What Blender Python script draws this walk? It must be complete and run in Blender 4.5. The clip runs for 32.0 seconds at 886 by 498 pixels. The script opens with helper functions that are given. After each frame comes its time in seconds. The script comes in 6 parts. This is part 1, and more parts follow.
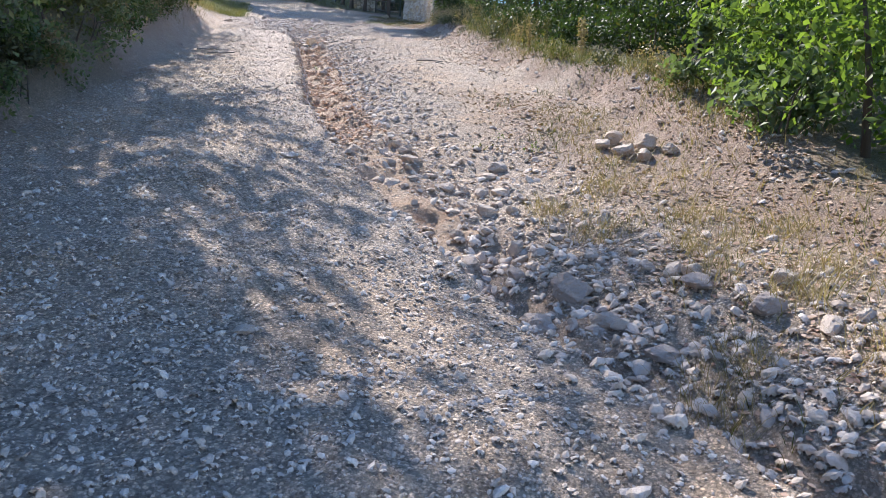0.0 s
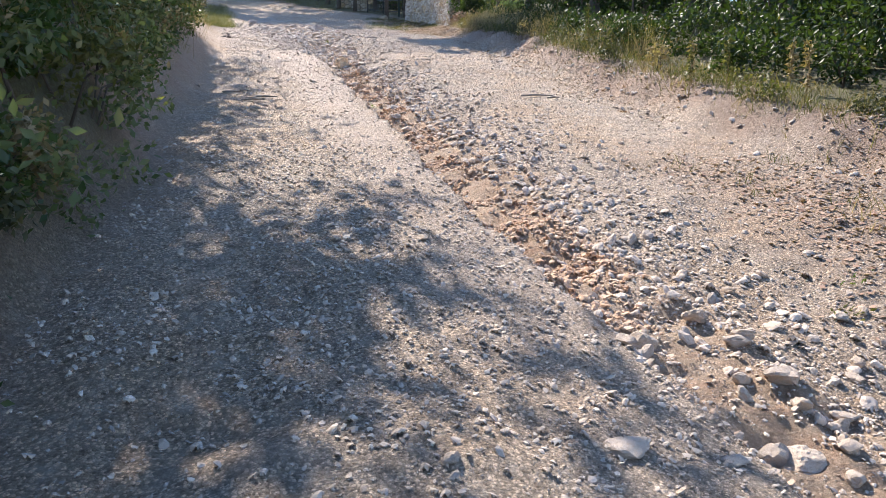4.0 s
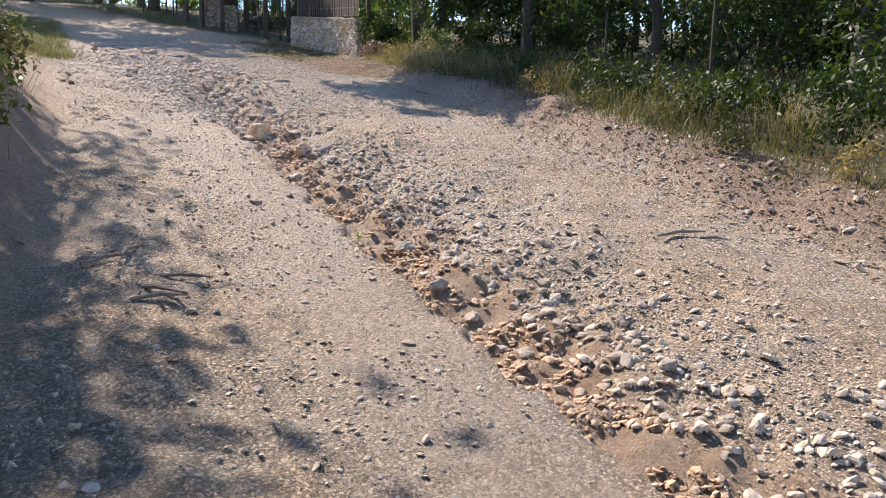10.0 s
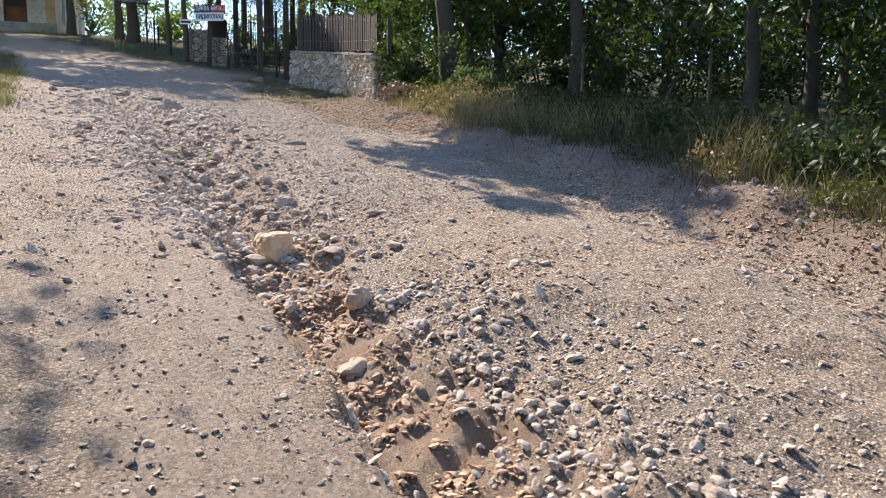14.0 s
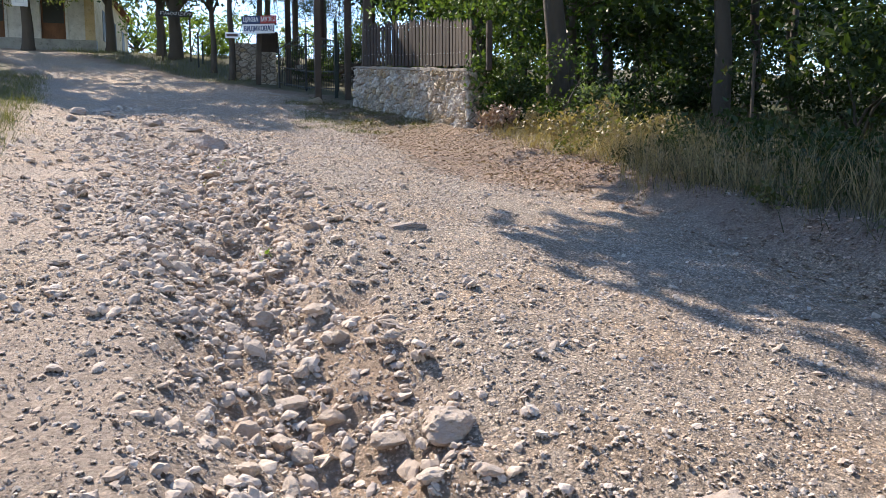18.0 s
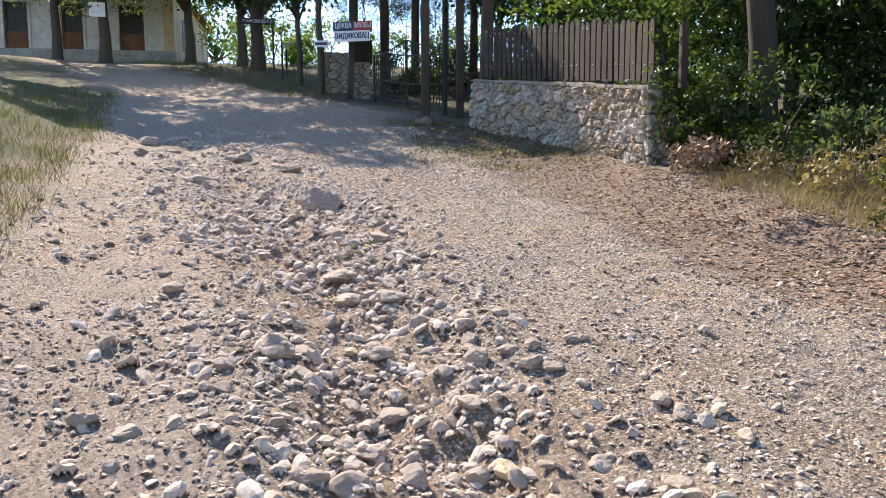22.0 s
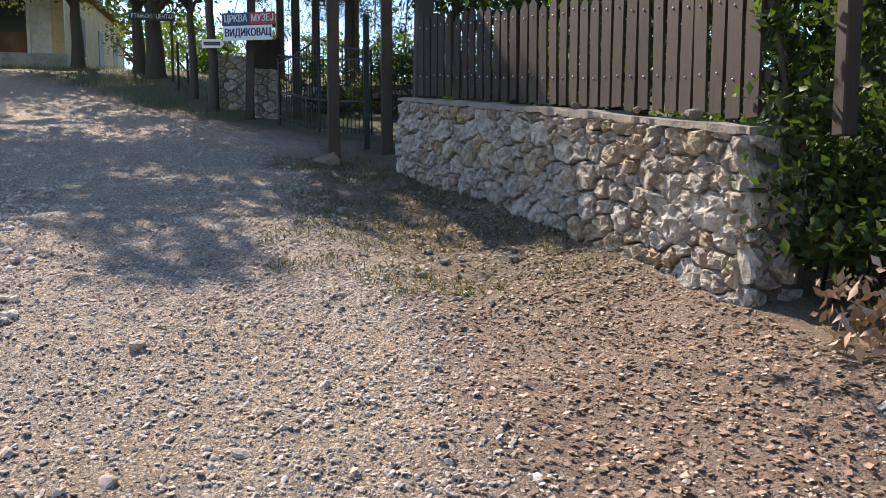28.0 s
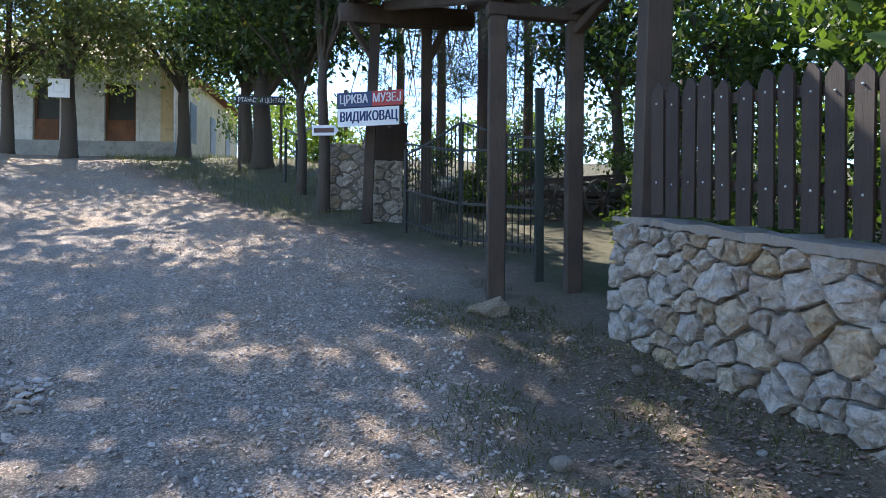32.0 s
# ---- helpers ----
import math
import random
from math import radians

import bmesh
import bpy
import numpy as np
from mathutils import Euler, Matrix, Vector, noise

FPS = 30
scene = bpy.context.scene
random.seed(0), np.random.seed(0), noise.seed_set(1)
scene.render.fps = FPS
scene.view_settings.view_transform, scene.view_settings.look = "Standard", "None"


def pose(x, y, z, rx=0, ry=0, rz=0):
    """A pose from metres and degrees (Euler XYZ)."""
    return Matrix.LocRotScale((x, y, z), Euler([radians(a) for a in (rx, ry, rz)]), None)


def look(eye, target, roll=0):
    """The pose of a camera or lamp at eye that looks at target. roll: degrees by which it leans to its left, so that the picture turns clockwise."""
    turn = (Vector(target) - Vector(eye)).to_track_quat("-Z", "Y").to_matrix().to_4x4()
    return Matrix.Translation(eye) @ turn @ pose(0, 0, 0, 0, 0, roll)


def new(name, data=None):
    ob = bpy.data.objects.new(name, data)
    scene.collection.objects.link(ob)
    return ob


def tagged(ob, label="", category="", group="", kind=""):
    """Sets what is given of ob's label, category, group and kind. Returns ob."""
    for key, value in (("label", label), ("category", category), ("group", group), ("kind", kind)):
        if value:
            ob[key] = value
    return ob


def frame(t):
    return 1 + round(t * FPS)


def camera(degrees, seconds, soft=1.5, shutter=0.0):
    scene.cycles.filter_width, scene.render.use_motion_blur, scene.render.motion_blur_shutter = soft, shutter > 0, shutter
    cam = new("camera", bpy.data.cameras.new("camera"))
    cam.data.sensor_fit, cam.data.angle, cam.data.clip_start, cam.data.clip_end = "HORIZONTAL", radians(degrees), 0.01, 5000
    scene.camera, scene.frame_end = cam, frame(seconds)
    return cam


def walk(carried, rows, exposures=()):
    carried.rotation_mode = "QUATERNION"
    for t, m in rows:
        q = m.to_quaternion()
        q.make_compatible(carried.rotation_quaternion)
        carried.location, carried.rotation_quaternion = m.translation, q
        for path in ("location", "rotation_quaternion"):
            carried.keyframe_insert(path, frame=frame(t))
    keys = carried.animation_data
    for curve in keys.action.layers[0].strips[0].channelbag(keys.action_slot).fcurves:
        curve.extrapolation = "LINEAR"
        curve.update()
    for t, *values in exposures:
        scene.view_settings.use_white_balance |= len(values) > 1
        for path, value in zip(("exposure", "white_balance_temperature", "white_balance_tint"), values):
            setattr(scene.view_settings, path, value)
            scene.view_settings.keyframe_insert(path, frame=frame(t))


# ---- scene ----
PATH = [
    (0, (1.715, -3.825, 0.463), (1.812, -1.856, 0.124), 2.2),
    (0.5, (1.462, -3.255, 0.532), (1.552, -1.288, 0.182), 1.8),
    (1, (1.149, -2.692, 0.645), (1.239, -0.726, 0.288), 1.7),
    (1.5, (0.867, -2.184, 0.768), (0.961, -0.219, 0.403), 1.5),
    (2, (0.611, -1.584, 0.873), (0.717, 0.378, 0.502), 1.2),
    (2.5, (0.281, -1.066, 0.975), (0.408, 0.895, 0.603), 1.3),
    (3, (0.042, -0.595, 1.137), (0.189, 1.365, 0.766), 1.2),
    (3.5, (-0.162, -0.039, 1.267), (-0.004, 1.921, 0.903), 0.7),
    (5.5, (-0.841, 1.897, 1.665), (-0.535, 3.841, 1.309), -0.3),
    (6, (-0.909, 2.372, 1.78), (-0.571, 4.31, 1.422), -0.2),
    (6.5, (-0.993, 2.896, 1.904), (-0.634, 4.83, 1.544), -0.1),
    (7, (-1.081, 3.375, 2.003), (-0.686, 5.302, 1.645), 0.1),
    (7.5, (-1.114, 3.886, 2.085), (-0.687, 5.807, 1.73), 0.1),
    (8, (-1.263, 4.37, 2.167), (-0.811, 6.287, 1.823), 0.2),
    (8.5, (-1.369, 4.756, 2.252), (-0.885, 6.666, 1.908), 0.2),
    (9, (-1.406, 5.251, 2.355), (-0.893, 7.155, 2.023), 0.3),
    (9.5, (-1.499, 5.779, 2.381), (-0.961, 7.677, 2.051), 0.4),
    (10, (-1.549, 6.296, 2.445), (-0.992, 8.189, 2.124), 0.4),
    (10.5, (-1.582, 6.891, 2.532), (-1.012, 8.783, 2.226), 0.4),
    (11, (-1.672, 7.386, 2.623), (-1.093, 9.277, 2.326), 0.5),
    (11.5, (-1.647, 7.953, 2.711), (-1.063, 9.846, 2.432), 0.5),
    (12, (-1.648, 8.537, 2.743), (-1.06, 10.432, 2.488), 0.6),
    (12.5, (-1.606, 9.058, 2.824), (-1.016, 10.953, 2.575), 0.6),
    (13, (-1.531, 9.646, 2.93), (-0.936, 11.539, 2.682), 0.5),
    (13.5, (-1.538, 10.247, 3.008), (-0.94, 12.139, 2.763), 0.5),
    (15.5, (-1.523, 12.774, 3.36), (-0.949, 14.677, 3.135), 0.4),
    (16, (-1.544, 13.348, 3.416), (-0.989, 15.257, 3.194), 0.2),
    (16.5, (-1.559, 13.882, 3.545), (-1.017, 15.795, 3.327), 0.3),
    (17, (-1.532, 14.387, 3.641), (-1.001, 16.303, 3.428), 0.3),
    (17.5, (-1.589, 14.899, 3.665), (-1.074, 16.819, 3.451), 0.2),
    (18, (-1.597, 15.327, 3.743), (-1.107, 17.254, 3.529), -0.0),
    (18.5, (-1.606, 15.842, 3.833), (-1.135, 17.774, 3.618), -0.0),
    (19, (-1.743, 16.321, 3.916), (-1.295, 18.258, 3.699), -0.1),
    (19.5, (-1.836, 16.758, 3.975), (-1.409, 18.699, 3.759), -0.1),
    (20, (-1.851, 17.256, 4.092), (-1.443, 19.202, 3.876), -0.1),
    (20.5, (-1.97, 17.757, 4.196), (-1.59, 19.709, 3.98), -0.1),
    (21, (-2.033, 18.188, 4.278), (-1.676, 20.144, 4.064), -0.2),
    (21.5, (-2.066, 18.708, 4.366), (-1.729, 20.668, 4.156), -0.1),
    (22, (-2.154, 19.194, 4.447), (-1.842, 21.158, 4.24), -0.2),
    (22.5, (-2.131, 19.652, 4.476), (-1.832, 21.618, 4.267), -0.3),
    (23, (-2.057, 20.184, 4.564), (-1.749, 22.149, 4.352), -0.4),
    (23.5, (-2.004, 20.736, 4.648), (-1.665, 22.695, 4.432), -0.6),
    (24, (-1.738, 21.246, 4.7), (-1.356, 23.196, 4.475), -0.8),
    (24.5, (-1.519, 21.704, 4.712), (-1.106, 23.647, 4.48), -0.9),
    (25, (-1.327, 22.163, 4.75), (-0.883, 24.098, 4.512), -0.9),
    (25.5, (-0.903, 22.744, 4.777), (-0.401, 24.664, 4.527), -0.9),
    (27.5, (-0.482, 24.879, 5.225), (-0.004, 26.807, 4.989), 0.0),
    (28, (-0.323, 25.378, 5.334), (0.071, 27.33, 5.148), 0.0),
    (28.5, (-0.141, 25.876, 5.509), (0.211, 27.838, 5.347), -0.0),
    (29, (-0.083, 26.369, 5.567), (0.229, 28.342, 5.455), 0.1),
    (29.5, (0.013, 26.856, 5.644), (0.276, 28.837, 5.564), 0.3),
    (30, (0.044, 27.471, 5.746), (0.272, 29.457, 5.681), 0.5),
    (30.5, (-0.095, 28.069, 5.881), (0.089, 30.06, 5.836), 0.4),
    (31, (-0.262, 28.568, 5.906), (-0.103, 30.562, 5.882), 0.4),
    (31.5, (-0.479, 29.21, 6.054), (-0.333, 31.205, 6.056), 0.4),
    (32, (-0.69, 29.782, 6.141), (-0.564, 31.778, 6.157), 0.4),
]
cam = camera(60.8, 32.0, soft=0.7)
walk(cam, [(t, look(eye, target, roll)) for t, eye, target, roll in PATH],
     exposures=[(0, 1.21, 5450, 12), (3.5, 1.33, 5700, 12), (6.5, 1.12, 6000, 12), (10, 1.02, 6020, 12), (14, 1.03, 6050, 12), (18, 1.1, 5980, 12), (22, 1.1, 6020, 12), (26, 1.08, 6050, 12), (28, .95, 6080, 12), (30, 1.22, 5600, 12), (32, 1.5, 5600, 12)])

# ---- daylight ----
SUN_AZ, SUN_EL = 24.0, 42.0        # degrees to the left of straight ahead, and above the horizon
world = bpy.data.worlds.new("sky")
scene.world = world
world.use_nodes = True
wn = world.node_tree.nodes
sky = wn.new("ShaderNodeTexSky")
sky.sky_type, sky.sun_disc = "NISHITA", False
sky.sun_elevation, sky.sun_rotation = radians(SUN_EL), radians(-SUN_AZ)
sky.altitude, sky.air_density, sky.dust_density = 600, 1.0, 0.02
wn["Background"].inputs[1].default_value = 0.14
world.node_tree.links.new(sky.outputs[0], wn["Background"].inputs[0])
sun_data = bpy.data.lights.new("sun", "SUN")
sun_data.energy, sun_data.angle, sun_data.color = 5.0, radians(0.55), (1.0, 0.855, 0.665)
sun_at = Vector((-math.sin(radians(SUN_AZ)) * math.cos(radians(SUN_EL)), math.cos(radians(SUN_AZ)) * math.cos(radians(SUN_EL)), math.sin(radians(SUN_EL))))
sun = new("sun", sun_data)
sun.matrix_world = look(sun_at * 60, (0, 0, 0))


# ---- materials ----
class Nodes:
    """Short ways to wire a material."""

    def __init__(self, name, rough=0.8, metal=0.0):
        self.mat = bpy.data.materials.new(name)
        self.mat.use_nodes = True
        self.tree = self.mat.node_tree
        self.bsdf = self.tree.nodes["Principled BSDF"]
        self.bsdf.inputs["Roughness"].default_value = rough
        self.bsdf.inputs["Metallic"].default_value = metal
        self.coord = self.tree.nodes.new("ShaderNodeTexCoord")

    def put(self, socket, value):
        if hasattr(value, "node"):
            self.tree.links.new(value, socket)
        else:
            socket.default_value = value

    def noise(self, scale, detail=4.0, rough=0.6, space="Object", stretch=None):
        n = self.tree.nodes.new("ShaderNodeTexNoise")
        n.inputs["Scale"].default_value, n.inputs["Detail"].default_value, n.inputs["Roughness"].default_value = scale, detail, rough
        src = self.coord.outputs[space]
        if stretch:
            m = self.tree.nodes.new("ShaderNodeMapping")
            m.inputs["Scale"].default_value = stretch
            self.tree.links.new(src, m.inputs["Vector"])
            src = m.outputs[0]
        self.tree.links.new(src, n.inputs["Vector"])
        return n.outputs["Fac"]

    def cells(self, scale, feature="F1", out="Distance"):
        n = self.tree.nodes.new("ShaderNodeTexVoronoi")
        n.feature = feature
        n.inputs["Scale"].default_value = scale
        self.tree.links.new(self.coord.outputs["Object"], n.inputs["Vector"])
        return n.outputs[out]

    def ramp(self, fac, stops):
        n = self.tree.nodes.new("ShaderNodeValToRGB")
        while len(n.color_ramp.elements) < len(stops):
            n.color_ramp.elements.new(0.5)
        for e, (p, c) in zip(n.color_ramp.elements, stops):
            e.position = p
            e.color = (*c, 1) if len(c) == 3 else c
        self.put(n.inputs[0], fac)
        return n.outputs["Color"]

    def mix(self, fac, a, b, blend="MIX"):
        n = self.tree.nodes.new("ShaderNodeMix")
        n.data_type, n.blend_type = "RGBA", blend
        self.put(n.inputs[0], fac)
        for s, v in ((n.inputs[6], a), (n.inputs[7], b)):
            self.put(s, (*v, 1) if isinstance(v, tuple) and len(v) == 3 else v)
        return n.outputs[2]

    def math(self, op, a, b=0.0, clamp=False):
        n = self.tree.nodes.new("ShaderNodeMath")
        n.operation, n.use_clamp = op, clamp
        self.put(n.inputs[0], a), self.put(n.inputs[1], b)
        return n.outputs[0]

    def attr(self, name):
        n = self.tree.nodes.new("ShaderNodeAttribute")
        n.attribute_name = name
        return n

    def island(self):
        return self.tree.nodes.new("ShaderNodeNewGeometry").outputs["Random Per Island"]

    def random(self):
        return self.tree.nodes.new("ShaderNodeObjectInfo").outputs["Random"]

    def color(self, c):
        self.put(self.bsdf.inputs["Base Color"], c)
        return self

    def bump(self, height, strength=0.5, distance=0.02, before=None):
        n = self.tree.nodes.new("ShaderNodeBump")
        n.inputs["Strength"].default_value, n.inputs["Distance"].default_value = strength, distance
        self.put(n.inputs["Height"], height)
        if before:
            self.tree.links.new(before, n.inputs["Normal"])
        self.tree.links.new(n.outputs[0], self.bsdf.inputs["Normal"])
        return n.outputs[0]


def leaf_material(name, dark, light, dry=(0.22, 0.16, 0.05), dry_share=0.03, glow=0.45):
    n = Nodes(name, 0.5)
    shade = n.island()
    c = n.ramp(shade, [(0.0, dark), (0.62, light), (1.0 - dry_share - 0.001, light), (1.0, dry)])
    c = n.mix(0.35, c, n.ramp(n.noise(2.3, 2.0), [(0.3, dark), (0.7, light)]))
    n.color(c)
    n.bsdf.inputs["Specular IOR Level"].default_value = 0.3
    t = n.tree.nodes.new("ShaderNodeBsdfTranslucent")
    bright = n.mix(1.0, c, (1.5, 1.7, 0.55), "MULTIPLY")
    n.tree.links.new(bright, t.inputs["Color"])
    m = n.tree.nodes.new("ShaderNodeMixShader")
    m.inputs[0].default_value = glow
    n.tree.links.new(n.bsdf.outputs[0], m.inputs[1]), n.tree.links.new(t.outputs[0], m.inputs[2])
    n.tree.links.new(m.outputs[0], n.tree.nodes["Material Output"].inputs["Surface"])
    return n.mat


def bark_material(name, a, b):
    n = Nodes(name, 0.9)
    g = n.noise(9.0, 6.0, 0.7, stretch=(1, 1, 0.22))
    n.color(n.mix(n.noise(1.7), n.ramp(g, [(0.3, a), (0.7, b)]), n.ramp(g, [(0.35, b), (0.8, a)])))
    n.bump(g, 0.9, 0.04)
    return n.mat


def stone_material(name, tones, scale=5.0, per="object", relief=.3, grime=0.0):
    n = Nodes(name, 0.88)
    r = n.random() if per == "object" else n.island()
    base = n.ramp(r, [(i / max(1, len(tones) - 1), c) for i, c in enumerate(tones)])
    g = n.noise(scale * 6, 7.0, 0.7)
    spot = n.noise(scale, 3.0)
    c = n.mix(0.5, base, n.ramp(g, [(0.25, (0.42, 0.39, 0.35)), (0.5, (.92, .9, .87)), (0.75, (1.1, 1.07, 1.03))]), "MULTIPLY")
    c = n.mix(n.ramp(spot, [(0.5, (0, 0, 0)), (0.75, (0.6, 0.6, 0.6))]), c, n.mix(1.0, c, (0.85, 0.72, 0.55), "MULTIPLY"))
    if grime:
        c = n.mix(n.ramp(n.noise(scale * 1.6, 8.0, 0.75), [(0.42, (0, 0, 0)), (0.62, (grime,) * 3)]), c, n.mix(1.0, c, (0.36, 0.32, 0.27), "MULTIPLY"))
    n.color(c)
    rough = n.bump(n.noise(scale * 2.2, 6.0, 0.7), relief, 0.05)
    n.bump(g, .2 + relief * .6, 0.015, rough)
    return n.mat


def wood_material(name, dark, light, grain=(14, 14, 1.0)):
    n = Nodes(name, 0.75)
    g = n.noise(4.0, 6.0, 0.65, stretch=grain)
    c = n.ramp(g, [(0.25, dark), (0.75, light)])
    c = n.mix(0.4, c, n.ramp(n.random(), [(0, dark), (1, light)]))
    n.color(n.mix(n.ramp(n.noise(1.3), [(0.45, (0, 0, 0)), (0.7, (0.5, 0.5, 0.5))]), c, tuple(v * 1.5 for v in light)))
    n.bump(g, 0.4, 0.006)
    return n.mat


def paint_material(name, c, rough=0.5, metal=0.0, wear=0.25):
    n = Nodes(name, rough, metal)
    n.color(n.mix(n.ramp(n.noise(7.0, 5.0), [(0.4, (0, 0, 0)), (0.8, (wear, wear, wear))]), c, tuple(v * 0.45 + 0.03 for v in c)))
    n.bump(n.noise(60.0), 0.15, 0.003)
    return n.mat


def ground_material():
    n = Nodes("gravel_ground", 0.93)
    zones = n.attr("zones").outputs["Color"]
    sep = n.tree.nodes.new("ShaderNodeSeparateColor")
    n.tree.links.new(zones, sep.inputs[0])
    soil, litter, grass = sep.outputs
    fine = n.noise(55.0, 8.0, 0.75)
    mid = n.noise(7.0, 6.0, 0.65)
    wide = n.noise(0.8, 4.0, 0.6)
    bw = []
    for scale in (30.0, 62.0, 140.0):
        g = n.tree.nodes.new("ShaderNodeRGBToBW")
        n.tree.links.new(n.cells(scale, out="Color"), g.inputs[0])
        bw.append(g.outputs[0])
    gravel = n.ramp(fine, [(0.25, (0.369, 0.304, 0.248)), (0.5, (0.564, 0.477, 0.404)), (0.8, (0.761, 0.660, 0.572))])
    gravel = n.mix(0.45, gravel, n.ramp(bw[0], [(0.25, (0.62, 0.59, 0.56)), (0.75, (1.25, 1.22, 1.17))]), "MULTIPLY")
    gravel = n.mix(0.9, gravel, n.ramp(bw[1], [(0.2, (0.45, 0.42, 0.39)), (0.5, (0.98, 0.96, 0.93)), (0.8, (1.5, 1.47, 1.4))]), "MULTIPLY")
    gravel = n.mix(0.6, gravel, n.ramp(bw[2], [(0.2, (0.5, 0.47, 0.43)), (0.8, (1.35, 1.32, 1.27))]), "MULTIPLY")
    # soil-brown between pebbles, which also paints in the shade of their gaps
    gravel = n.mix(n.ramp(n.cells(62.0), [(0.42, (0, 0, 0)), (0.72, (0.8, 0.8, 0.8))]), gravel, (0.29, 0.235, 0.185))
    dust = n.ramp(wide, [(0.42, (0, 0, 0)), (0.62, (0.8, 0.8, 0.8))])
    gravel = n.mix(dust, gravel, n.mix(1.0, gravel, (1.08, 0.97, 0.84), "MULTIPLY"))
    gravel = n.mix(n.ramp(mid, [(0.5, (0, 0, 0)), (0.7, (0.553, 0.534, 0.537))]), gravel, (0.553, 0.470, 0.387))
    earth = n.ramp(n.noise(34.0, 8.0, 0.8), [(0.28, (0.31, 0.24, 0.19)), (0.5, (0.49, 0.395, 0.325)), (0.72, (0.63, 0.52, 0.44))])
    earth = n.mix(0.6, earth, n.ramp(bw[1], [(0.2, (0.62, 0.59, 0.56)), (0.5, (1.0, 0.98, 0.96)), (0.8, (1.3, 1.29, 1.27))]), "MULTIPLY")
    earth = n.mix(n.ramp(n.noise(9.0, 8.0, 0.8), [(0.52, (0, 0, 0)), (0.68, (0.6, 0.6, 0.6))]), earth, (0.27, 0.205, 0.16))
    gravel = n.mix(n.math("MULTIPLY", n.attr("trodden").outputs["Fac"], 0.85), gravel, earth)
    clay = n.ramp(n.noise(4.0, 8.0, 0.75), [(0.27, (0.47, 0.24, 0.135)), (0.40, (0.59, 0.39, 0.265)), (0.55, (0.67, 0.505, 0.37)), (0.75, (0.73, 0.605, 0.46))])
    clay = n.mix(0.6, clay, n.ramp(fine, [(0.3, (0.55, 0.5, 0.45)), (0.7, (1.15, 1.1, 1.05))]), "MULTIPLY")
    dry = n.ramp(n.noise(38.0, 8.0, 0.8), [(0.3, (0.12, 0.070, 0.050)), (0.48, (0.285, 0.195, 0.145)), (0.68, (0.50, 0.39, 0.305))])
    green = n.ramp(n.noise(22.0, 7.0, 0.75), [(0.3, (0.035, 0.045, 0.015)), (0.6, (0.10, 0.115, 0.035)), (0.8, (0.22, 0.19, 0.085))])
    c = n.mix(soil, gravel, clay)
    c = n.mix(n.math("MULTIPLY", litter, n.ramp(mid, [(0.3, (0.55,) * 3), (0.55, (1,) * 3)])), c, dry)
    c = n.mix(grass, c, green)
    n.color(c)
    # pebbles lying side by side, finer grit between, and crumbs on bare clay
    pebbles = n.math("ADD", n.math("MULTIPLY", n.cells(62.0), -0.9), n.math("MULTIPLY", n.cells(30.0), -0.6))
    pebbles = n.math("ADD", pebbles, n.math("MULTIPLY", n.cells(140.0), -0.4))
    crumbs = n.math("MULTIPLY", n.noise(24.0, 9.0, 0.8), 5.5)
    h = n.math("ADD", n.math("MULTIPLY", n.math("MULTIPLY", pebbles, n.math("SUBTRACT", 1.0, soil)), n.math("SUBTRACT", 1.0, n.math("MULTIPLY", n.attr("trodden").outputs["Fac"], 0.8))), n.math("MULTIPLY", crumbs, soil))
    h = n.math("ADD", h, n.math("MULTIPLY", n.noise(46.0, 9.0, 0.85), 1.3))
    first = n.bump(n.noise(11.0, 8.0, 0.8), 0.6, 0.05)
    n.bump(h, 1.0, 0.018, first)
    return n.mat


# ---- terrain ----
class Lattice:
    """Smooth value noise on plain arrays."""

    def __init__(self, seed):
        self.grid = np.random.RandomState(seed).rand(256, 256)

    def __call__(self, x, y, size):
        u, v = np.asarray(x) / size, np.asarray(y) / size
        i, j = np.floor(u).astype(int), np.floor(v).astype(int)
        a, b = u - i, v - j
        a, b = a * a * (3 - 2 * a), b * b * (3 - 2 * b)
        g = self.grid
        i0, i1, j0, j1 = i % 256, (i + 1) % 256, j % 256, (j + 1) % 256
        return (g[i0, j0] * (1 - a) + g[i1, j0] * a) * (1 - b) + (g[i0, j1] * (1 - a) + g[i1, j1] * a) * b - 0.5


N1, N2, N3 = Lattice(3), Lattice(7), Lattice(11)

# height of the road along the walk
RISE_Y = (-4000, -60, -20, -4, 0, 5.3, 8, 12, 16, 21.2, 24, 30, 34, 38, 44, 50, 56, 60, 66, 80, 200, 4000)
RISE_Z = (-300, -9.5, -3.7, -1.02, -.36, .6, 1.03, 1.65, 2.44, 3.2, 3.6, 4.28, 4.93, 5.71, 6.76, 8.05, 9.42, 9.85, 10.2, 10.2, 4, -300)
_ty = np.arange(-62, 204, 0.25)
_tz = np.convolve(np.pad(np.interp(_ty, RISE_Y, RISE_Z), 12, mode="edge"), np.hanning(27)[1:-1] / np.hanning(27)[1:-1].sum(), mode="valid")[: len(_ty)]


def rise(y):
    return np.where((y > -60) & (y < 200), np.interp(y, _ty, _tz), np.interp(y, RISE_Y, RISE_Z))


def edge_left(y):
    return np.interp(y, (-30, -5, 3.4, 6.4, 9, 12.2, 15, 18.5, 24, 31, 36, 44, 52, 60), (-1.4, -1.7, -1.95, -2.12, -2.42, -2.65, -3.05, -3.65, -4.6, -5.9, -6.7, -8.5, -12, -17))


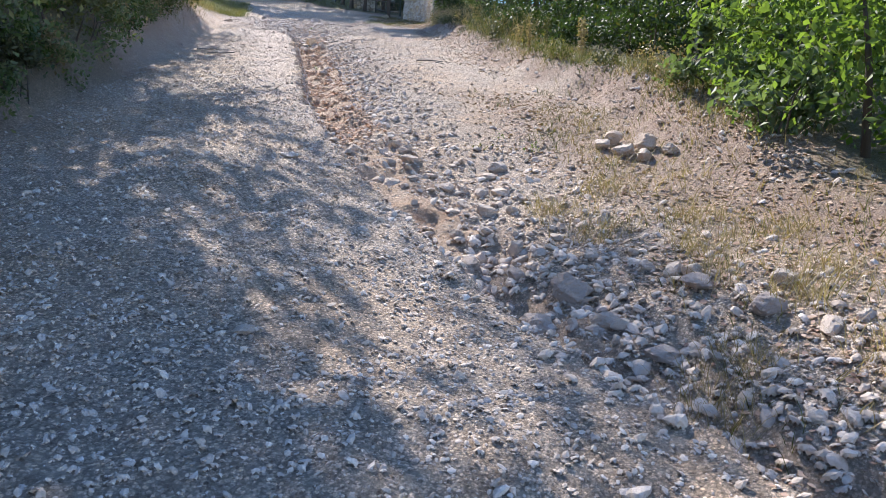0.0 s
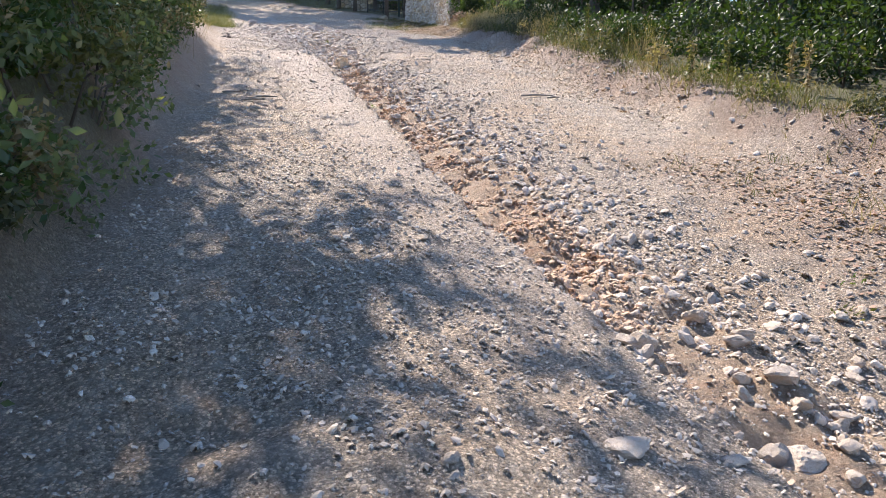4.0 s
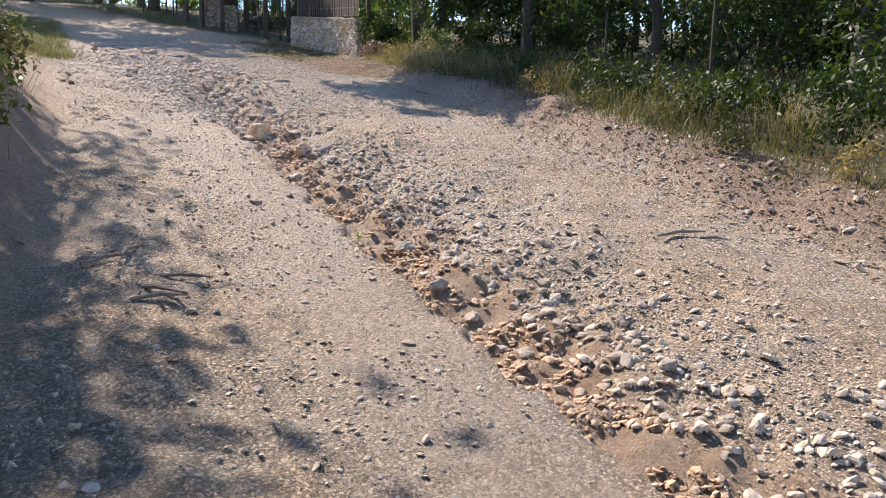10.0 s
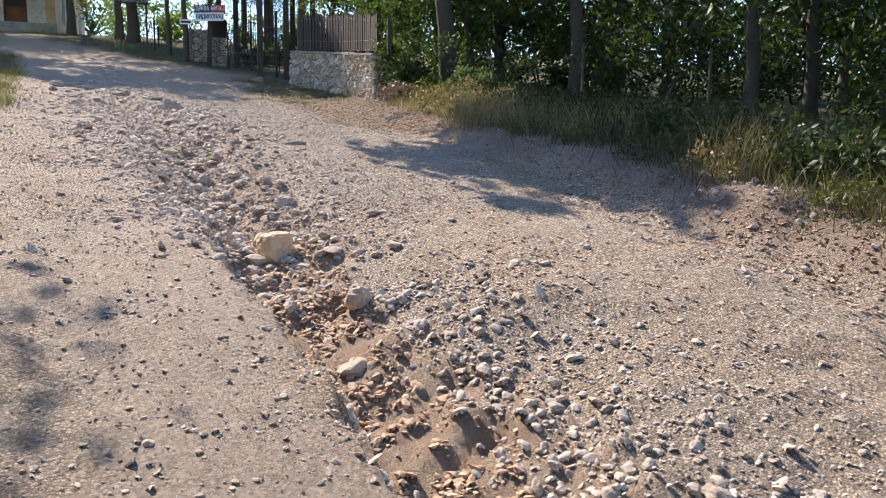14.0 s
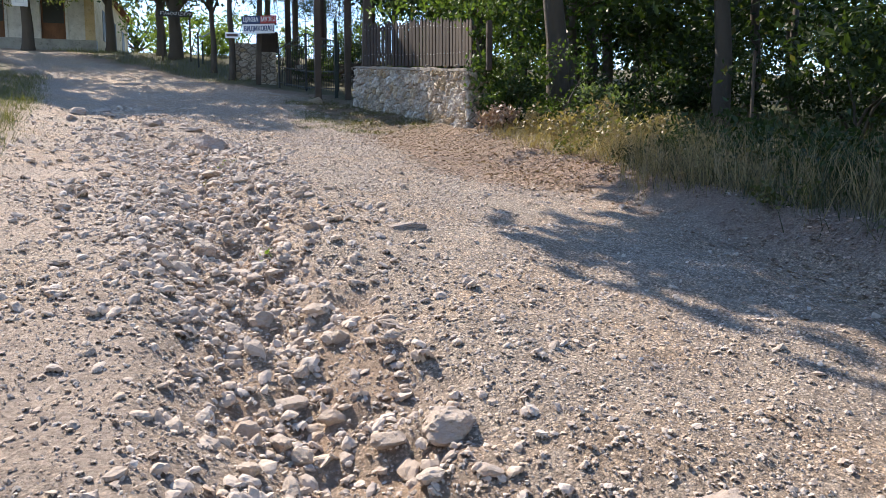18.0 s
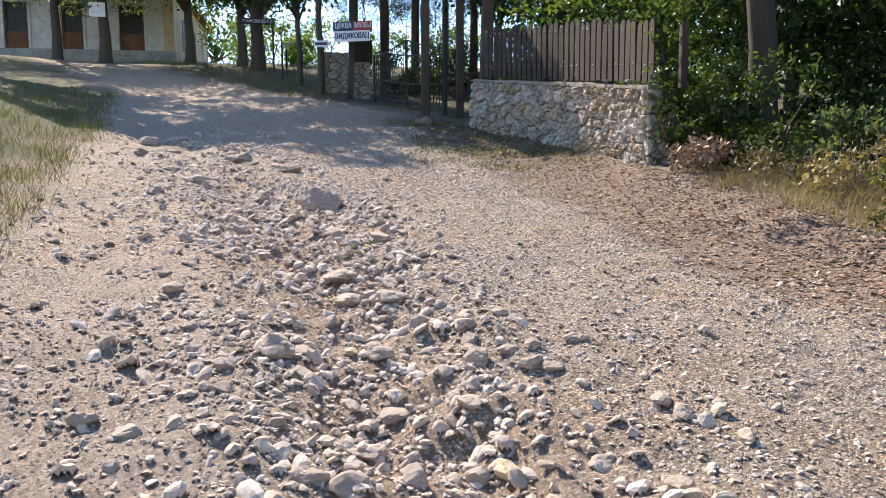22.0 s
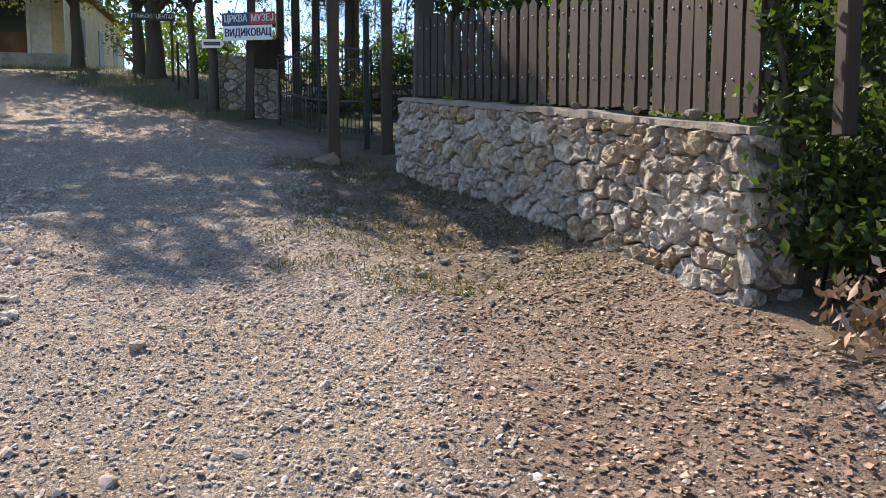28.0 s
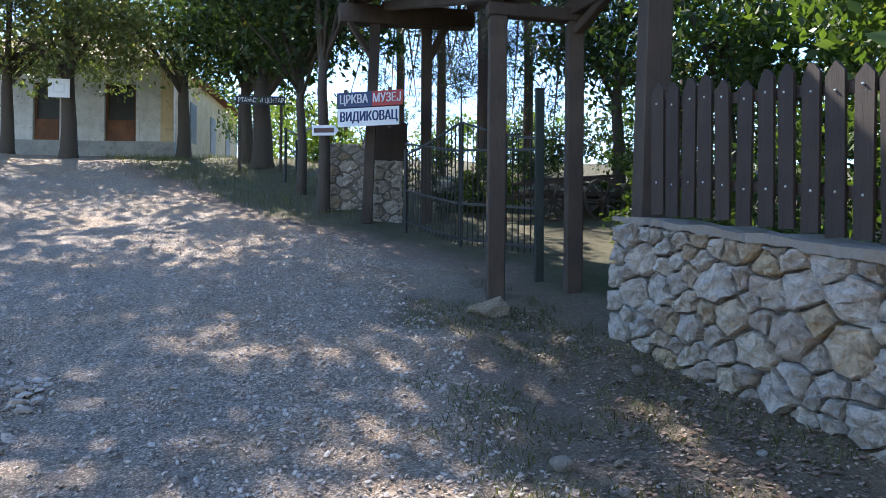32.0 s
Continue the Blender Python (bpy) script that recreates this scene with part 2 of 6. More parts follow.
def edge_right(y):
    return np.interp(y, (-30, 0, 3.5, 7, 9, 12, 14, 18, 21, 26, 30, 33, 36.3, 39.3, 41.7, 44, 47.2, 52, 57, 62), (5.4, 5.0, 4.75, 4.45, 3.85, 3.4, 3.0, 2.55, 2.4, 2.2, 2.4, 2.1, 1.2, .2, -1.5, -3.3, -5.4, -8.3, -11.7, -15))


GULLY_Y = (-30, -1.5, 0, 1.2, 3.75, 5, 6, 8, 10, 12, 14.3, 17, 18.5, 20, 21.2, 24.2, 28, 31, 35, 40)
GULLY_L = (8.0, 3.2, 2.55, 2.02, 1.08, .66, .38, .06, -.29, -.58, -1.02, -1.5, -1.78, -1.9, -2.1, -2.5, -3.2, -4.1, -5.5, -7)
GULLY_R = (9.0, 4.1, 3.3, 2.85, 1.85, 1.4, 1.1, .72, .42, .12, -.36, -.75, -.95, -.95, -1.1, -1.45, -1.8, -2.8, -4, -6)
GULLY_D = (.8, .48, .34, .28, .08, .17, .29, .40, .41, .40, .43, .44, .38, .3, .24, .17, .12, .05, 0, 0)


def gully(x, y):
    """Where across the gully a place lies (0 at the sharp rim, 1 at the foot of the gentle side), and its depth there."""
    wob = 0.13 * N1(y * 0 + 5, y, 0.9) + 0.10 * N2(x * .5 + 9, y, 0.33) + 0.08 * N3(x * .7, y, 0.16)
    d = x - np.interp(y, GULLY_Y, GULLY_L) - wob
    wide = np.interp(y, (-2, 2, 6, 16, 21), (.72, .75, 1.0, 1.0, .9)) * (1 + .35 * N3(y * 0 + 2, y, 0.7))
    s = np.where(d > 0, d / wide, d)
    cut = np.interp(s, (-.05, .02, .08, .15, .45, .65, .9, 1.2, 1.6, 2.1), (0, .55, 1.05, 1.22, 1.0, .9, .66, .42, .18, 0))
    soft = np.interp(s, (-.28, .12, .45, .8, 1.4), (0, .6, 1, .6, 0))
    cut = cut + (soft - cut) * smooth(15.8, 18.2, y)
    return s / .9, cut * np.interp(y, GULLY_Y, GULLY_D)


def packed(x, y):
    """The smooth strip of trodden earth along the gully's rim."""
    d = np.interp(y, GULLY_Y, GULLY_L) - x + .35 * N1(x, y, 1.4)
    return smooth(-.05, .12, d) * smooth(1.15, .55, d) * np.interp(y, (-2, 3, 6, 16, 20, 24), (.0, .35, .9, 1, .6, 0))


def smooth(a, b, v):
    t = np.clip((v - a) / (b - a), 0, 1)
    return t * t * (3 - 2 * t)


def height(x, y):
    x, y = np.asarray(x, float), np.asarray(y, float)
    z = rise(y)
    near = smooth(70, 40, np.abs(x)) * smooth(110, 70, np.abs(y - 25))
    # the bank on one side, steep where the hedge grows
    el, er = edge_left(y), edge_right(y)
    bank = np.interp(y, (-30, 13, 17, 23, 30, 60), (1.15, 1.1, .95, .6, .3, .15))
    run = np.interp(y, (-30, 7, 10, 14, 22, 40), (.75, .8, 1.1, 1.2, 1.6, 2.5))
    z = z + bank * smooth(0, 1, (el - x) / run) + np.clip(el - x - run, 0, 12) * 0.06
    z = z + np.interp(y, (-30, 2, 5, 14, 18, 26, 40), (.1, .14, .40, .42, .36, .10, 0)) * smooth(-.4, .35, x - er + .22 * N2(x, y, .6))
    z = z + np.interp(y, (22, 27, 31, 35, 38), (0, .10, .13, .06, 0)) * np.clip(x - 1.0, 0, 2.0)
    # the lower stretch leans across, towards the gully
    tilt = np.interp(y, (-40, -6, -1, 0, 2, 4, 6, 8, 12, 16), (.1, .1, .085, .115, .17, .165, .10, .055, .02, 0))
    z = z - tilt * np.clip(x + .1, 0, 2.4) + .8 * tilt * np.clip(x - 2.5, 0, 2.6)
    z = z - 0.05 * np.interp(y, (-30, 16, 24), (1, 1, 0)) * smooth(.5, 1.5, np.abs(x - el - 1.7)) * smooth(2.6, 1.6, x - el)
    u, cut = gully(x, y)
    z = z - cut * near
    # a low hump between the wheel tracks, and the crumbling side of the bank
    z = z + near * .07 * np.interp(y, (17, 20, 26, 30), (0, .4, 1, 0)) * smooth(-3.4, -1, x) * smooth(2, .5, x)
    z = z + near * .10 * smooth(1.1, .2, x - el) * np.interp(y, (2, 5, 24, 30), (0, 1, 1, 1.6))
    even = 1 - .75 * packed(x, y)
    inside = smooth(0, .1, u) * smooth(1.5, .9, u) * np.interp(y, (-4, 26, 30), (1, 1, .4))
    z = z + near * (0.08 * N1(x, y, 1.9) + even * (0.045 * N2(x, y, .55) + (0.03 + .075 * inside) * N3(x, y, .25) + (0.022 + .05 * inside) * N1(x + 9, y, .13) + (.014 + .02 * inside) * N2(x + 3, y, .07)))
    far = smooth(45, 120, np.hypot(x, y - 25))
    return z + far * (6 * N2(x, y, 90) + 2 * N1(x, y, 30))


def axis(marks):
    """Grid lines whose spacing runs evenly from mark to mark: (place, spacing)."""
    out = [marks[0][0]]
    for (a, da), (b, db) in zip(marks, marks[1:]):
        at = a
        while at < b - 1e-6:
            at += da + (db - da) * (at - a) / (b - a)
            out.append(min(at, b))
    return np.array(out)


def array_mesh(name, verts, faces, smooth_shade=True):
    """A mesh from arrays of places and of triangles or quads."""
    me = bpy.data.meshes.new(name)
    verts, faces = np.asarray(verts, np.float32), np.asarray(faces, np.int32)
    me.vertices.add(len(verts))
    me.vertices.foreach_set("co", verts.ravel())
    k = faces.shape[1]
    me.loops.add(faces.size)
    me.loops.foreach_set("vertex_index", faces.ravel())
    me.polygons.add(len(faces))
    me.polygons.foreach_set("loop_start", np.arange(len(faces), dtype=np.int32) * k)
    me.polygons.foreach_set("use_smooth", np.full(len(faces), smooth_shade))
    me.update()
    me.validate()
    return me


xs = axis([(-4000, 900), (-300, 90), (-60, 12), (-14, 1.2), (-6, .28), (-3.4, .063), (3.2, .063), (5, .2), (14, 1.2), (60, 12), (300, 90), (4000, 900)])
ys = axis([(-4000, 900), (-300, 90), (-40, 8), (-8, .5), (-2.5, .055), (25, .055), (32, .085), (40, .14), (48, .4), (66, 1.5), (120, 12), (400, 90), (4000, 900)])
gx, gy = np.meshgrid(xs, ys)
gz = height(gx, gy)
nx, ny = len(xs), len(ys)
ij = (np.arange(ny - 1)[:, None] * nx + np.arange(nx - 1)[None]).ravel()
ground_mesh = array_mesh("ground", np.stack([gx.ravel(), gy.ravel(), gz.ravel()], -1), np.stack([ij, ij + 1, ij + 1 + nx, ij + nx], -1))
# what lies where: bare clay, leaf litter, grass
u, cut = gully(gx, gy)
el, er = edge_left(gy), edge_right(gy)
soil = smooth(.0, .1, u) * smooth(1.35, .85, u) * np.interp(gy, (-4, 1.2, 3, 6, 9, 14, 18, 26, 30), (.1, .3, .75, .7, .95, .9, .6, .4, 0)) * (0.95 + 1.2 * N2(gx, gy, .5) + .6 * N3(gx, gy, .2))
litter = smooth(-.4, .15, gx - er + .5 * N1(gx, gy, .8)) + np.interp(gy, (0, 4, 7, 9), (1, 1, .6, 0)) * smooth(.7, 2.2, gx - np.interp(gy, GULLY_Y, GULLY_R)) * .75
litter += smooth(-.2, .35, gx - np.interp(gy, (22, 24, 29, 31, 33, 36), (1.6, .55, .35, .55, .9, 2)) + .5 * N1(gx, gy, .7)) * smooth(22, 24, gy) * smooth(37, 34, gy)
litter += smooth(.35, -.35, gx - el + .5 * N3(gx, gy, .8)) * np.interp(gy, (7, 9, 20, 24), (.8, .12, .12, .8))
soil = soil + smooth(.25, -.3, gx - el) * np.interp(gy, (7, 9, 19, 23), (0, .45, .45, 0))
soil = soil + .35 * smooth(.0, .35, N1(gx, gy, 1.3) + .5 * N2(gx, gy, .4)) * smooth(23, 26, gy) * smooth(35.5, 33, gy) * smooth(.4, -.3, gx - np.interp(gy, (23, 28, 35), (-1.2, -1.6, -3.2)))
grass = smooth(.1, 1.3, gx - er + .8 * N1(gx, gy, 1.1)) * .75 + smooth(-.1, -1.0, gx - el + np.interp(gy, (7, 9, 20, 24), (0, .75, .75, 0)) + .8 * N1(gx, gy, 1.1)) * .8
grass += smooth(29.5, 32, gy) * smooth(41, 37, gy) * smooth(-.5, .6, gx - np.interp(gy, (30, 33, 38), (.9, .1, -.6)) + 1.2 * N2(gx, gy, .5)) * .38
litter += smooth(30.5, 33, gy) * smooth(40, 37, gy) * smooth(-.3, .5, gx - np.interp(gy, (30, 33, 38), (.9, .1, -.6)) + 1.2 * N3(gx, gy, .5)) * .8
trod = ground_mesh.attributes.new("trodden", "FLOAT", "POINT")
trod.data.foreach_set("value", np.clip(packed(gx, gy) * (.8 + .8 * N2(gx, gy, .4)) + .75 * smooth(.1, .5, np.interp(gy, GULLY_Y, GULLY_L) - gx) * np.interp(gy, (9, 13, 26, 30), (0, 1, 1, 0)) * smooth(-.25, .2, N1(gx, gy, 1.2) + .5 * N3(gx, gy, .3)), 0, 1).astype(np.float32).ravel())
zones = ground_mesh.color_attributes.new("zones", "FLOAT_COLOR", "POINT")
zones.data.foreach_set("color", np.stack([np.clip(v, 0, 1).ravel() for v in (soil, litter, grass, grass * 0 + 1)], -1).astype(np.float32).ravel())
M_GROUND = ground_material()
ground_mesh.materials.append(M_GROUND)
ground = tagged(new("ground", ground_mesh), "rutted pale gravel road with an eroded clay gully, climbing between grassy verges", "ground", kind="structure")


def lie(x, y):
    return float(height(x, y))

# ---- shared shapes ----
M_WOOD_DARK = wood_material("weathered_dark_timber", (0.030, 0.021, 0.015), (0.085, 0.060, 0.042))
M_PICKET = wood_material("weathered_picket_wood", (0.020, 0.013, 0.009), (0.060, 0.039, 0.026))
M_IRON = paint_material("black_painted_iron", (0.012, 0.013, 0.014), 0.45, 0.3, 0.35)
M_GREEN_IRON = paint_material("dark_green_painted_steel", (0.014, 0.026, 0.022), 0.5, 0.2, 0.3)
M_BOLT = paint_material("zinc_bolt", (0.55, 0.55, 0.55), 0.35, 0.9, 0.2)
M_CAP = stone_material("worn_concrete_cap", [(0.30, 0.265, 0.225), (0.36, 0.32, 0.275)], 5.0, relief=.8)
M_MORTAR = stone_material("old_mortar", [(0.22, 0.195, 0.165), (0.27, 0.24, 0.205)], 9.0, relief=1.0, grime=.5)
M_WALLSTONE = stone_material("limestone_blocks", [(0.52, 0.485, 0.44), (0.68, 0.645, 0.59), (0.57, 0.51, 0.435), (0.76, 0.725, 0.67), (0.62, 0.50, 0.33), (0.55, 0.49, 0.435), (0.70, 0.635, 0.545)], 7.0, relief=1.0, grime=.75)
M_DULLROCK = stone_material("dull_grey_rock", [(0.46, 0.385, 0.335), (0.53, 0.44, 0.375), (0.42, 0.355, 0.325), (0.57, 0.47, 0.39)], 6.0, relief=.5, grime=.12)
M_ROCK = stone_material("limestone_rock", [(0.55, 0.455, 0.38), (0.64, 0.54, 0.455), (0.53, 0.445, 0.38), (0.68, 0.58, 0.50), (0.58, 0.46, 0.365)], 6.0, relief=.5, grime=.05)
M_OCHRE = stone_material("ochre_stained_limestone", [(0.690, 0.522, 0.348), (0.731, 0.561, 0.388)], 5.0)
M_CHIPS = stone_material("limestone_chips", [(0.473, 0.396, 0.334), (0.659, 0.567, 0.489), (0.531, 0.448, 0.383), (0.728, 0.639, 0.562), (0.591, 0.476, 0.378), (0.491, 0.429, 0.387), (0.413, 0.339, 0.281)], 9.0, "island")


def link(name, me, material, parent=None, label=""):
    if material and not me.materials:
        me.materials.append(material)
    ob = new(name, me)
    ob.parent = parent
    return tagged(ob, label)


def part(name, bm, material, parent, label="", flat=True):
    me = bpy.data.meshes.new(name)
    bm.to_mesh(me)
    bm.free()
    me.polygons.foreach_set("use_smooth", [not flat] * len(me.polygons))
    return link(name, me, material, parent, label)


def base(name, x, y, z=None, turn=0.0):
    """An Empty on the ground to carry a thing's parts."""
    ob = new(name)
    ob.empty_display_size = 0.1
    ob.matrix_basis = pose(x, y, lie(x, y) if z is None else z, 0, 0, turn)
    return ob


def beam(bm, a, b, w, d, bevel=0.008, up=(0, 0, 1)):
    """A squared timber or bar from a to b, w wide and d deep."""
    a, b = Vector(a), Vector(b)
    along = (b - a).normalized()
    side = along.cross(Vector(up))
    side = side.normalized() if side.length > 1e-3 else Vector((1, 0, 0))
    third = side.cross(along)
    m = Matrix((side * w, along * (b - a).length, third * d)).transposed().to_4x4()
    m.translation = (a + b) / 2
    made = bmesh.ops.create_cube(bm, size=1, matrix=m)
    if bevel:
        edges = list({e for v in made["verts"] for e in v.link_edges})
        bmesh.ops.bevel(bm, geom=edges, offset=bevel, segments=1, affect="EDGES", profile=0.5)
    return bm


def box(x0, x1, y0, y1, z0, z1, bevel=0.01):
    bm = bmesh.new()
    m = Matrix.Diagonal((x1 - x0, y1 - y0, z1 - z0, 1))
    m.translation = ((x0 + x1) / 2, (y0 + y1) / 2, (z0 + z1) / 2)
    bmesh.ops.create_cube(bm, size=1, matrix=m)
    if bevel:
        bmesh.ops.bevel(bm, geom=bm.edges[:], offset=bevel, segments=1, affect="EDGES", profile=0.5)
    return bm


def tube(bm, points, radii, sides=8):
    """A tapered limb along points."""
    rings = []
    for i, (p, r) in enumerate(zip(points, radii)):
        p, r = Vector([float(c) for c in p]), float(r)
        along = (Vector([float(c) for c in points[min(i + 1, len(points) - 1)]]) - Vector([float(c) for c in points[max(i - 1, 0)]])).normalized()
        side = along.cross(Vector((0.3, 1, 0.1))).normalized()
        third = along.cross(side)
        rings.append([bm.verts.new(p + r * (math.cos(k * math.tau / sides) * side + math.sin(k * math.tau / sides) * third)) for k in range(sides)])
    for a, b in zip(rings, rings[1:]):
        for k in range(sides):
            bm.faces.new((a[k], a[(k + 1) % sides], b[(k + 1) % sides], b[k]))
    bm.faces.new(rings[-1])
    bm.faces.new(rings[0][::-1])
    return bm


def ico(level):
    bm = bmesh.new()
    bmesh.ops.create_icosphere(bm, subdivisions=level, radius=1)
    v = np.array([tuple(p.co) for p in bm.verts])
    f = np.array([[p.index for p in q.verts] for q in bm.faces])
    bm.free()
    return v / np.linalg.norm(v, axis=1)[:, None], f


ICO = {k: ico(k) for k in (1, 2)}
ICO[3] = ico(4)
ICO[4] = ico(3)
ICO[0] = (np.array([(1, 0, 0), (-.5, .87, 0), (-.5, -.87, 0), (0, 0, 1)], float), np.array([(3, 0, 1), (3, 1, 2), (3, 2, 0)]))


def rock_points(level, seed, planes=11, boxy=0.0, rough=0.05):
    """A broken stone: a ball cut by random planes, of about unit half-size."""
    rng = np.random.RandomState(seed)
    d, _ = ICO[level]
    n = rng.normal(size=(planes, 3))
    n /= np.linalg.norm(n, axis=1)[:, None]
    h = rng.uniform(.58, .86, planes)
    if boxy:
        n = np.concatenate([np.eye(3), -np.eye(3), n])
        h = np.concatenate([rng.uniform(.78, .86, 6), rng.uniform(1.0, 1.2, planes)])
    dots = np.maximum(d @ n.T, 1e-3)
    r = np.minimum((h / dots).min(1), 1.15)
    r = r * (1 + rough * rng.normal(size=len(r)))
    if level > 2:
        r = r * np.array([1.1 + .11 * noise.fractal(Vector(p) * 1.7 + Vector((seed, 0, 0)), .9, 2.1, 4) + .05 * noise.cell(Vector(p) * 2.6 + Vector((seed, 3, 0))) for p in d.tolist()])
    return d * r[:, None]


ROCKS = {k: [rock_points(k, 100 * k + s, 11 + s % 5, 0.0, (.22, .09, .055, .012, .02)[k]) for s in range(12)] for k in (0, 1, 2, 3, 4)}


def rock_mesh(level, s, smooth_shade=False):
    return array_mesh("rock", ROCKS[level][s % 12], ICO[level][1], smooth_shade)


def turns(rng, n):
    q = rng.normal(size=(n, 4))
    q /= np.linalg.norm(q, axis=1)[:, None]
    w, x, y, z = q.T
    return np.stack([np.stack([1 - 2 * (y * y + z * z), 2 * (x * y - z * w), 2 * (x * z + y * w)], -1),
                     np.stack([2 * (x * y + z * w), 1 - 2 * (x * x + z * z), 2 * (y * z - x * w)], -1),
                     np.stack([2 * (x * z - y * w), 2 * (y * z + x * w), 1 - 2 * (x * x + y * y)], -1)], 1)


# ---- stone wall with its picket fence ----
WALL_LINE = [Vector((1.22, 36.35)), Vector((1.70, 34.9)), Vector((2.16, 33.0)), Vector((2.42, 31.2)), Vector((2.52, 29.72))]
_len = [0.0]
for p, q in zip(WALL_LINE, WALL_LINE[1:]):
    _len.append(_len[-1] + (q - p).length)
WALL_LONG = _len[-1]


def along_wall(s, back=0.0):
    """The place s metres along the wall's face, back metres behind it, and the way along."""
    for i in range(len(WALL_LINE) - 1):
        if s <= _len[i + 1] or i == len(WALL_LINE) - 2:
            p, q = WALL_LINE[i], WALL_LINE[i + 1]
            way = (q - p).normalized()
            at = p + way * (s - _len[i])
            return at + Vector((-way.y, way.x)) * back, way
    return None


def wall_top(s):
    return 6.50 - 0.124 * s


def wall_foot(s):
    p, _ = along_wall(s)
    return lie(p.x - 0.1, p.y)


stone_wall = tagged(base("stone_wall", 1.9, 32.8), "rough grey limestone wall with pale mortar and a concrete cap", "wall", kind="structure")
inv = stone_wall.matrix_basis.inverted()
STEPS = [.07 + i * (WALL_LONG - .07) / 24 for i in range(25)]


def strip(front, rear, low, high, steps=STEPS, wear=0.0):
    """A solid that follows the wall between two offsets and two heights."""
    bm = bmesh.new()
    rows = []
    for s in steps:
        f, _ = along_wall(s, front + wear * (N1(s, 1.0, .35) + N2(s, 4.0, .09)))
        r, _ = along_wall(s, rear)
        rows.append([bm.verts.new(inv @ Vector((*p, z))) for p, z in ((f, low(s)), (r, low(s)), (r, high(s)), (f, high(s)))])
    for a, b in zip(rows, rows[1:]):
        for k in range(4):
            bm.faces.new((a[k], a[(k + 1) % 4], b[(k + 1) % 4], b[k]))
    bm.faces.new(rows[0]), bm.faces.new(rows[-1][::-1])
    bmesh.ops.recalc_face_normals(bm, faces=bm.faces[:])
    return bm


part("mortar_core", strip(0.07, 0.45, lambda s: wall_foot(s) - 0.5, lambda s: wall_top(s) - 0.05), M_MORTAR, stone_wall)
cap_bm = strip(.0, 0.47, lambda s: wall_top(s) - 0.05 + .03 * float(N3(s, 8.0, .12)), lambda s: wall_top(s) + 0.01 + 0.03 * float(N1(s, 3.0, .3)), [i * WALL_LONG / 150 for i in range(151)], .06)
part("cap", cap_bm, M_CAP, stone_wall, "worn concrete coping")

rng = random.Random(5)


def clip(poly, nx_, ny_, d):
    """The part of a polygon where x * nx + y * ny <= d."""
    out = []
    for (x0, y0), (x1, y1) in zip(poly, poly[1:] + poly[:1]):
        a, b = x0 * nx_ + y0 * ny_ - d, x1 * nx_ + y1 * ny_ - d
        if a <= 0:
            out.append((x0, y0))
        if a * b < 0:
            t = a / (a - b)
            out.append((x0 + (x1 - x0) * t, y0 + (y1 - y0) * t))
    return out


def stone_from(poly, cx, cz, rng):
    """A rough stone whose face fills a polygon, with worn edges and a broken, bulging front."""
    ring = []
    for (x0, y0), (x1, y1) in zip(poly, poly[1:] + poly[:1]):
        ring.append((x0 - cx, y0 - cz))
        if math.hypot(x1 - x0, y1 - y0) > .07:
            t = rng.uniform(.35, .65)
            ring.append(((x0 + (x1 - x0) * t - cx) * rng.uniform(.94, 1.03), (y0 + (y1 - y0) * t - cz) * rng.uniform(.94, 1.03)))
    size = math.sqrt(sum(x * x + y * y for x, y in ring) / len(ring))
    shrink = max(.75, 1 - .014 / size)
    bulge = rng.uniform(.02, .045) + .07 * size * rng.uniform(.2, 1)
    tilt = (rng.uniform(-.2, .2), rng.uniform(-.16, .2))
    bm = bmesh.new()
    rows = []
    for k, depth in ((1.0, .09), (1.0, .012), (.93, -.6 * bulge), (.66, -.92 * bulge)):
        rows.append([bm.verts.new((x * k * shrink + rng.uniform(-1, 1) * .06 * size, depth + (x * tilt[0] + y * tilt[1]) * (k < 1) * k + rng.uniform(-1, 1) * .018 * (k < 1), y * k * shrink + rng.uniform(-1, 1) * .06 * size)) for x, y in ring])
    top = bm.verts.new((rng.uniform(-.2, .2) * size, -bulge, rng.uniform(-.2, .2) * size))
    n = len(ring)
    for a, b in zip(rows, rows[1:]):
        for i in range(n):
            bm.faces.new((a[i], a[(i + 1) % n], b[(i + 1) % n], b[i]))
    for i in range(n):
        bm.faces.new((rows[-1][i], rows[-1][(i + 1) % n], top))
    bmesh.ops.recalc_face_normals(bm, faces=bm.faces[:])
    if size > .06:
        # a broken face
        off = Vector((rng.uniform(0, 50), rng.uniform(0, 50), 0))
        bmesh.ops.subdivide_edges(bm, edges=bm.edges[:], cuts=1, use_grid_fill=True)
        for v in bm.verts:
            if v.co.y < .02:
                v.co += Vector((.3, -1, .3)) * (noise.fractal(v.co * 15 + off, .7, 2.2, 4) * .020 + noise.cell(v.co * 16 + off) * .016)
    me = bpy.data.meshes.new("stone")
    bm.to_mesh(me)
    bm.free()
    me.materials.append(M_WALLSTONE)
    return me


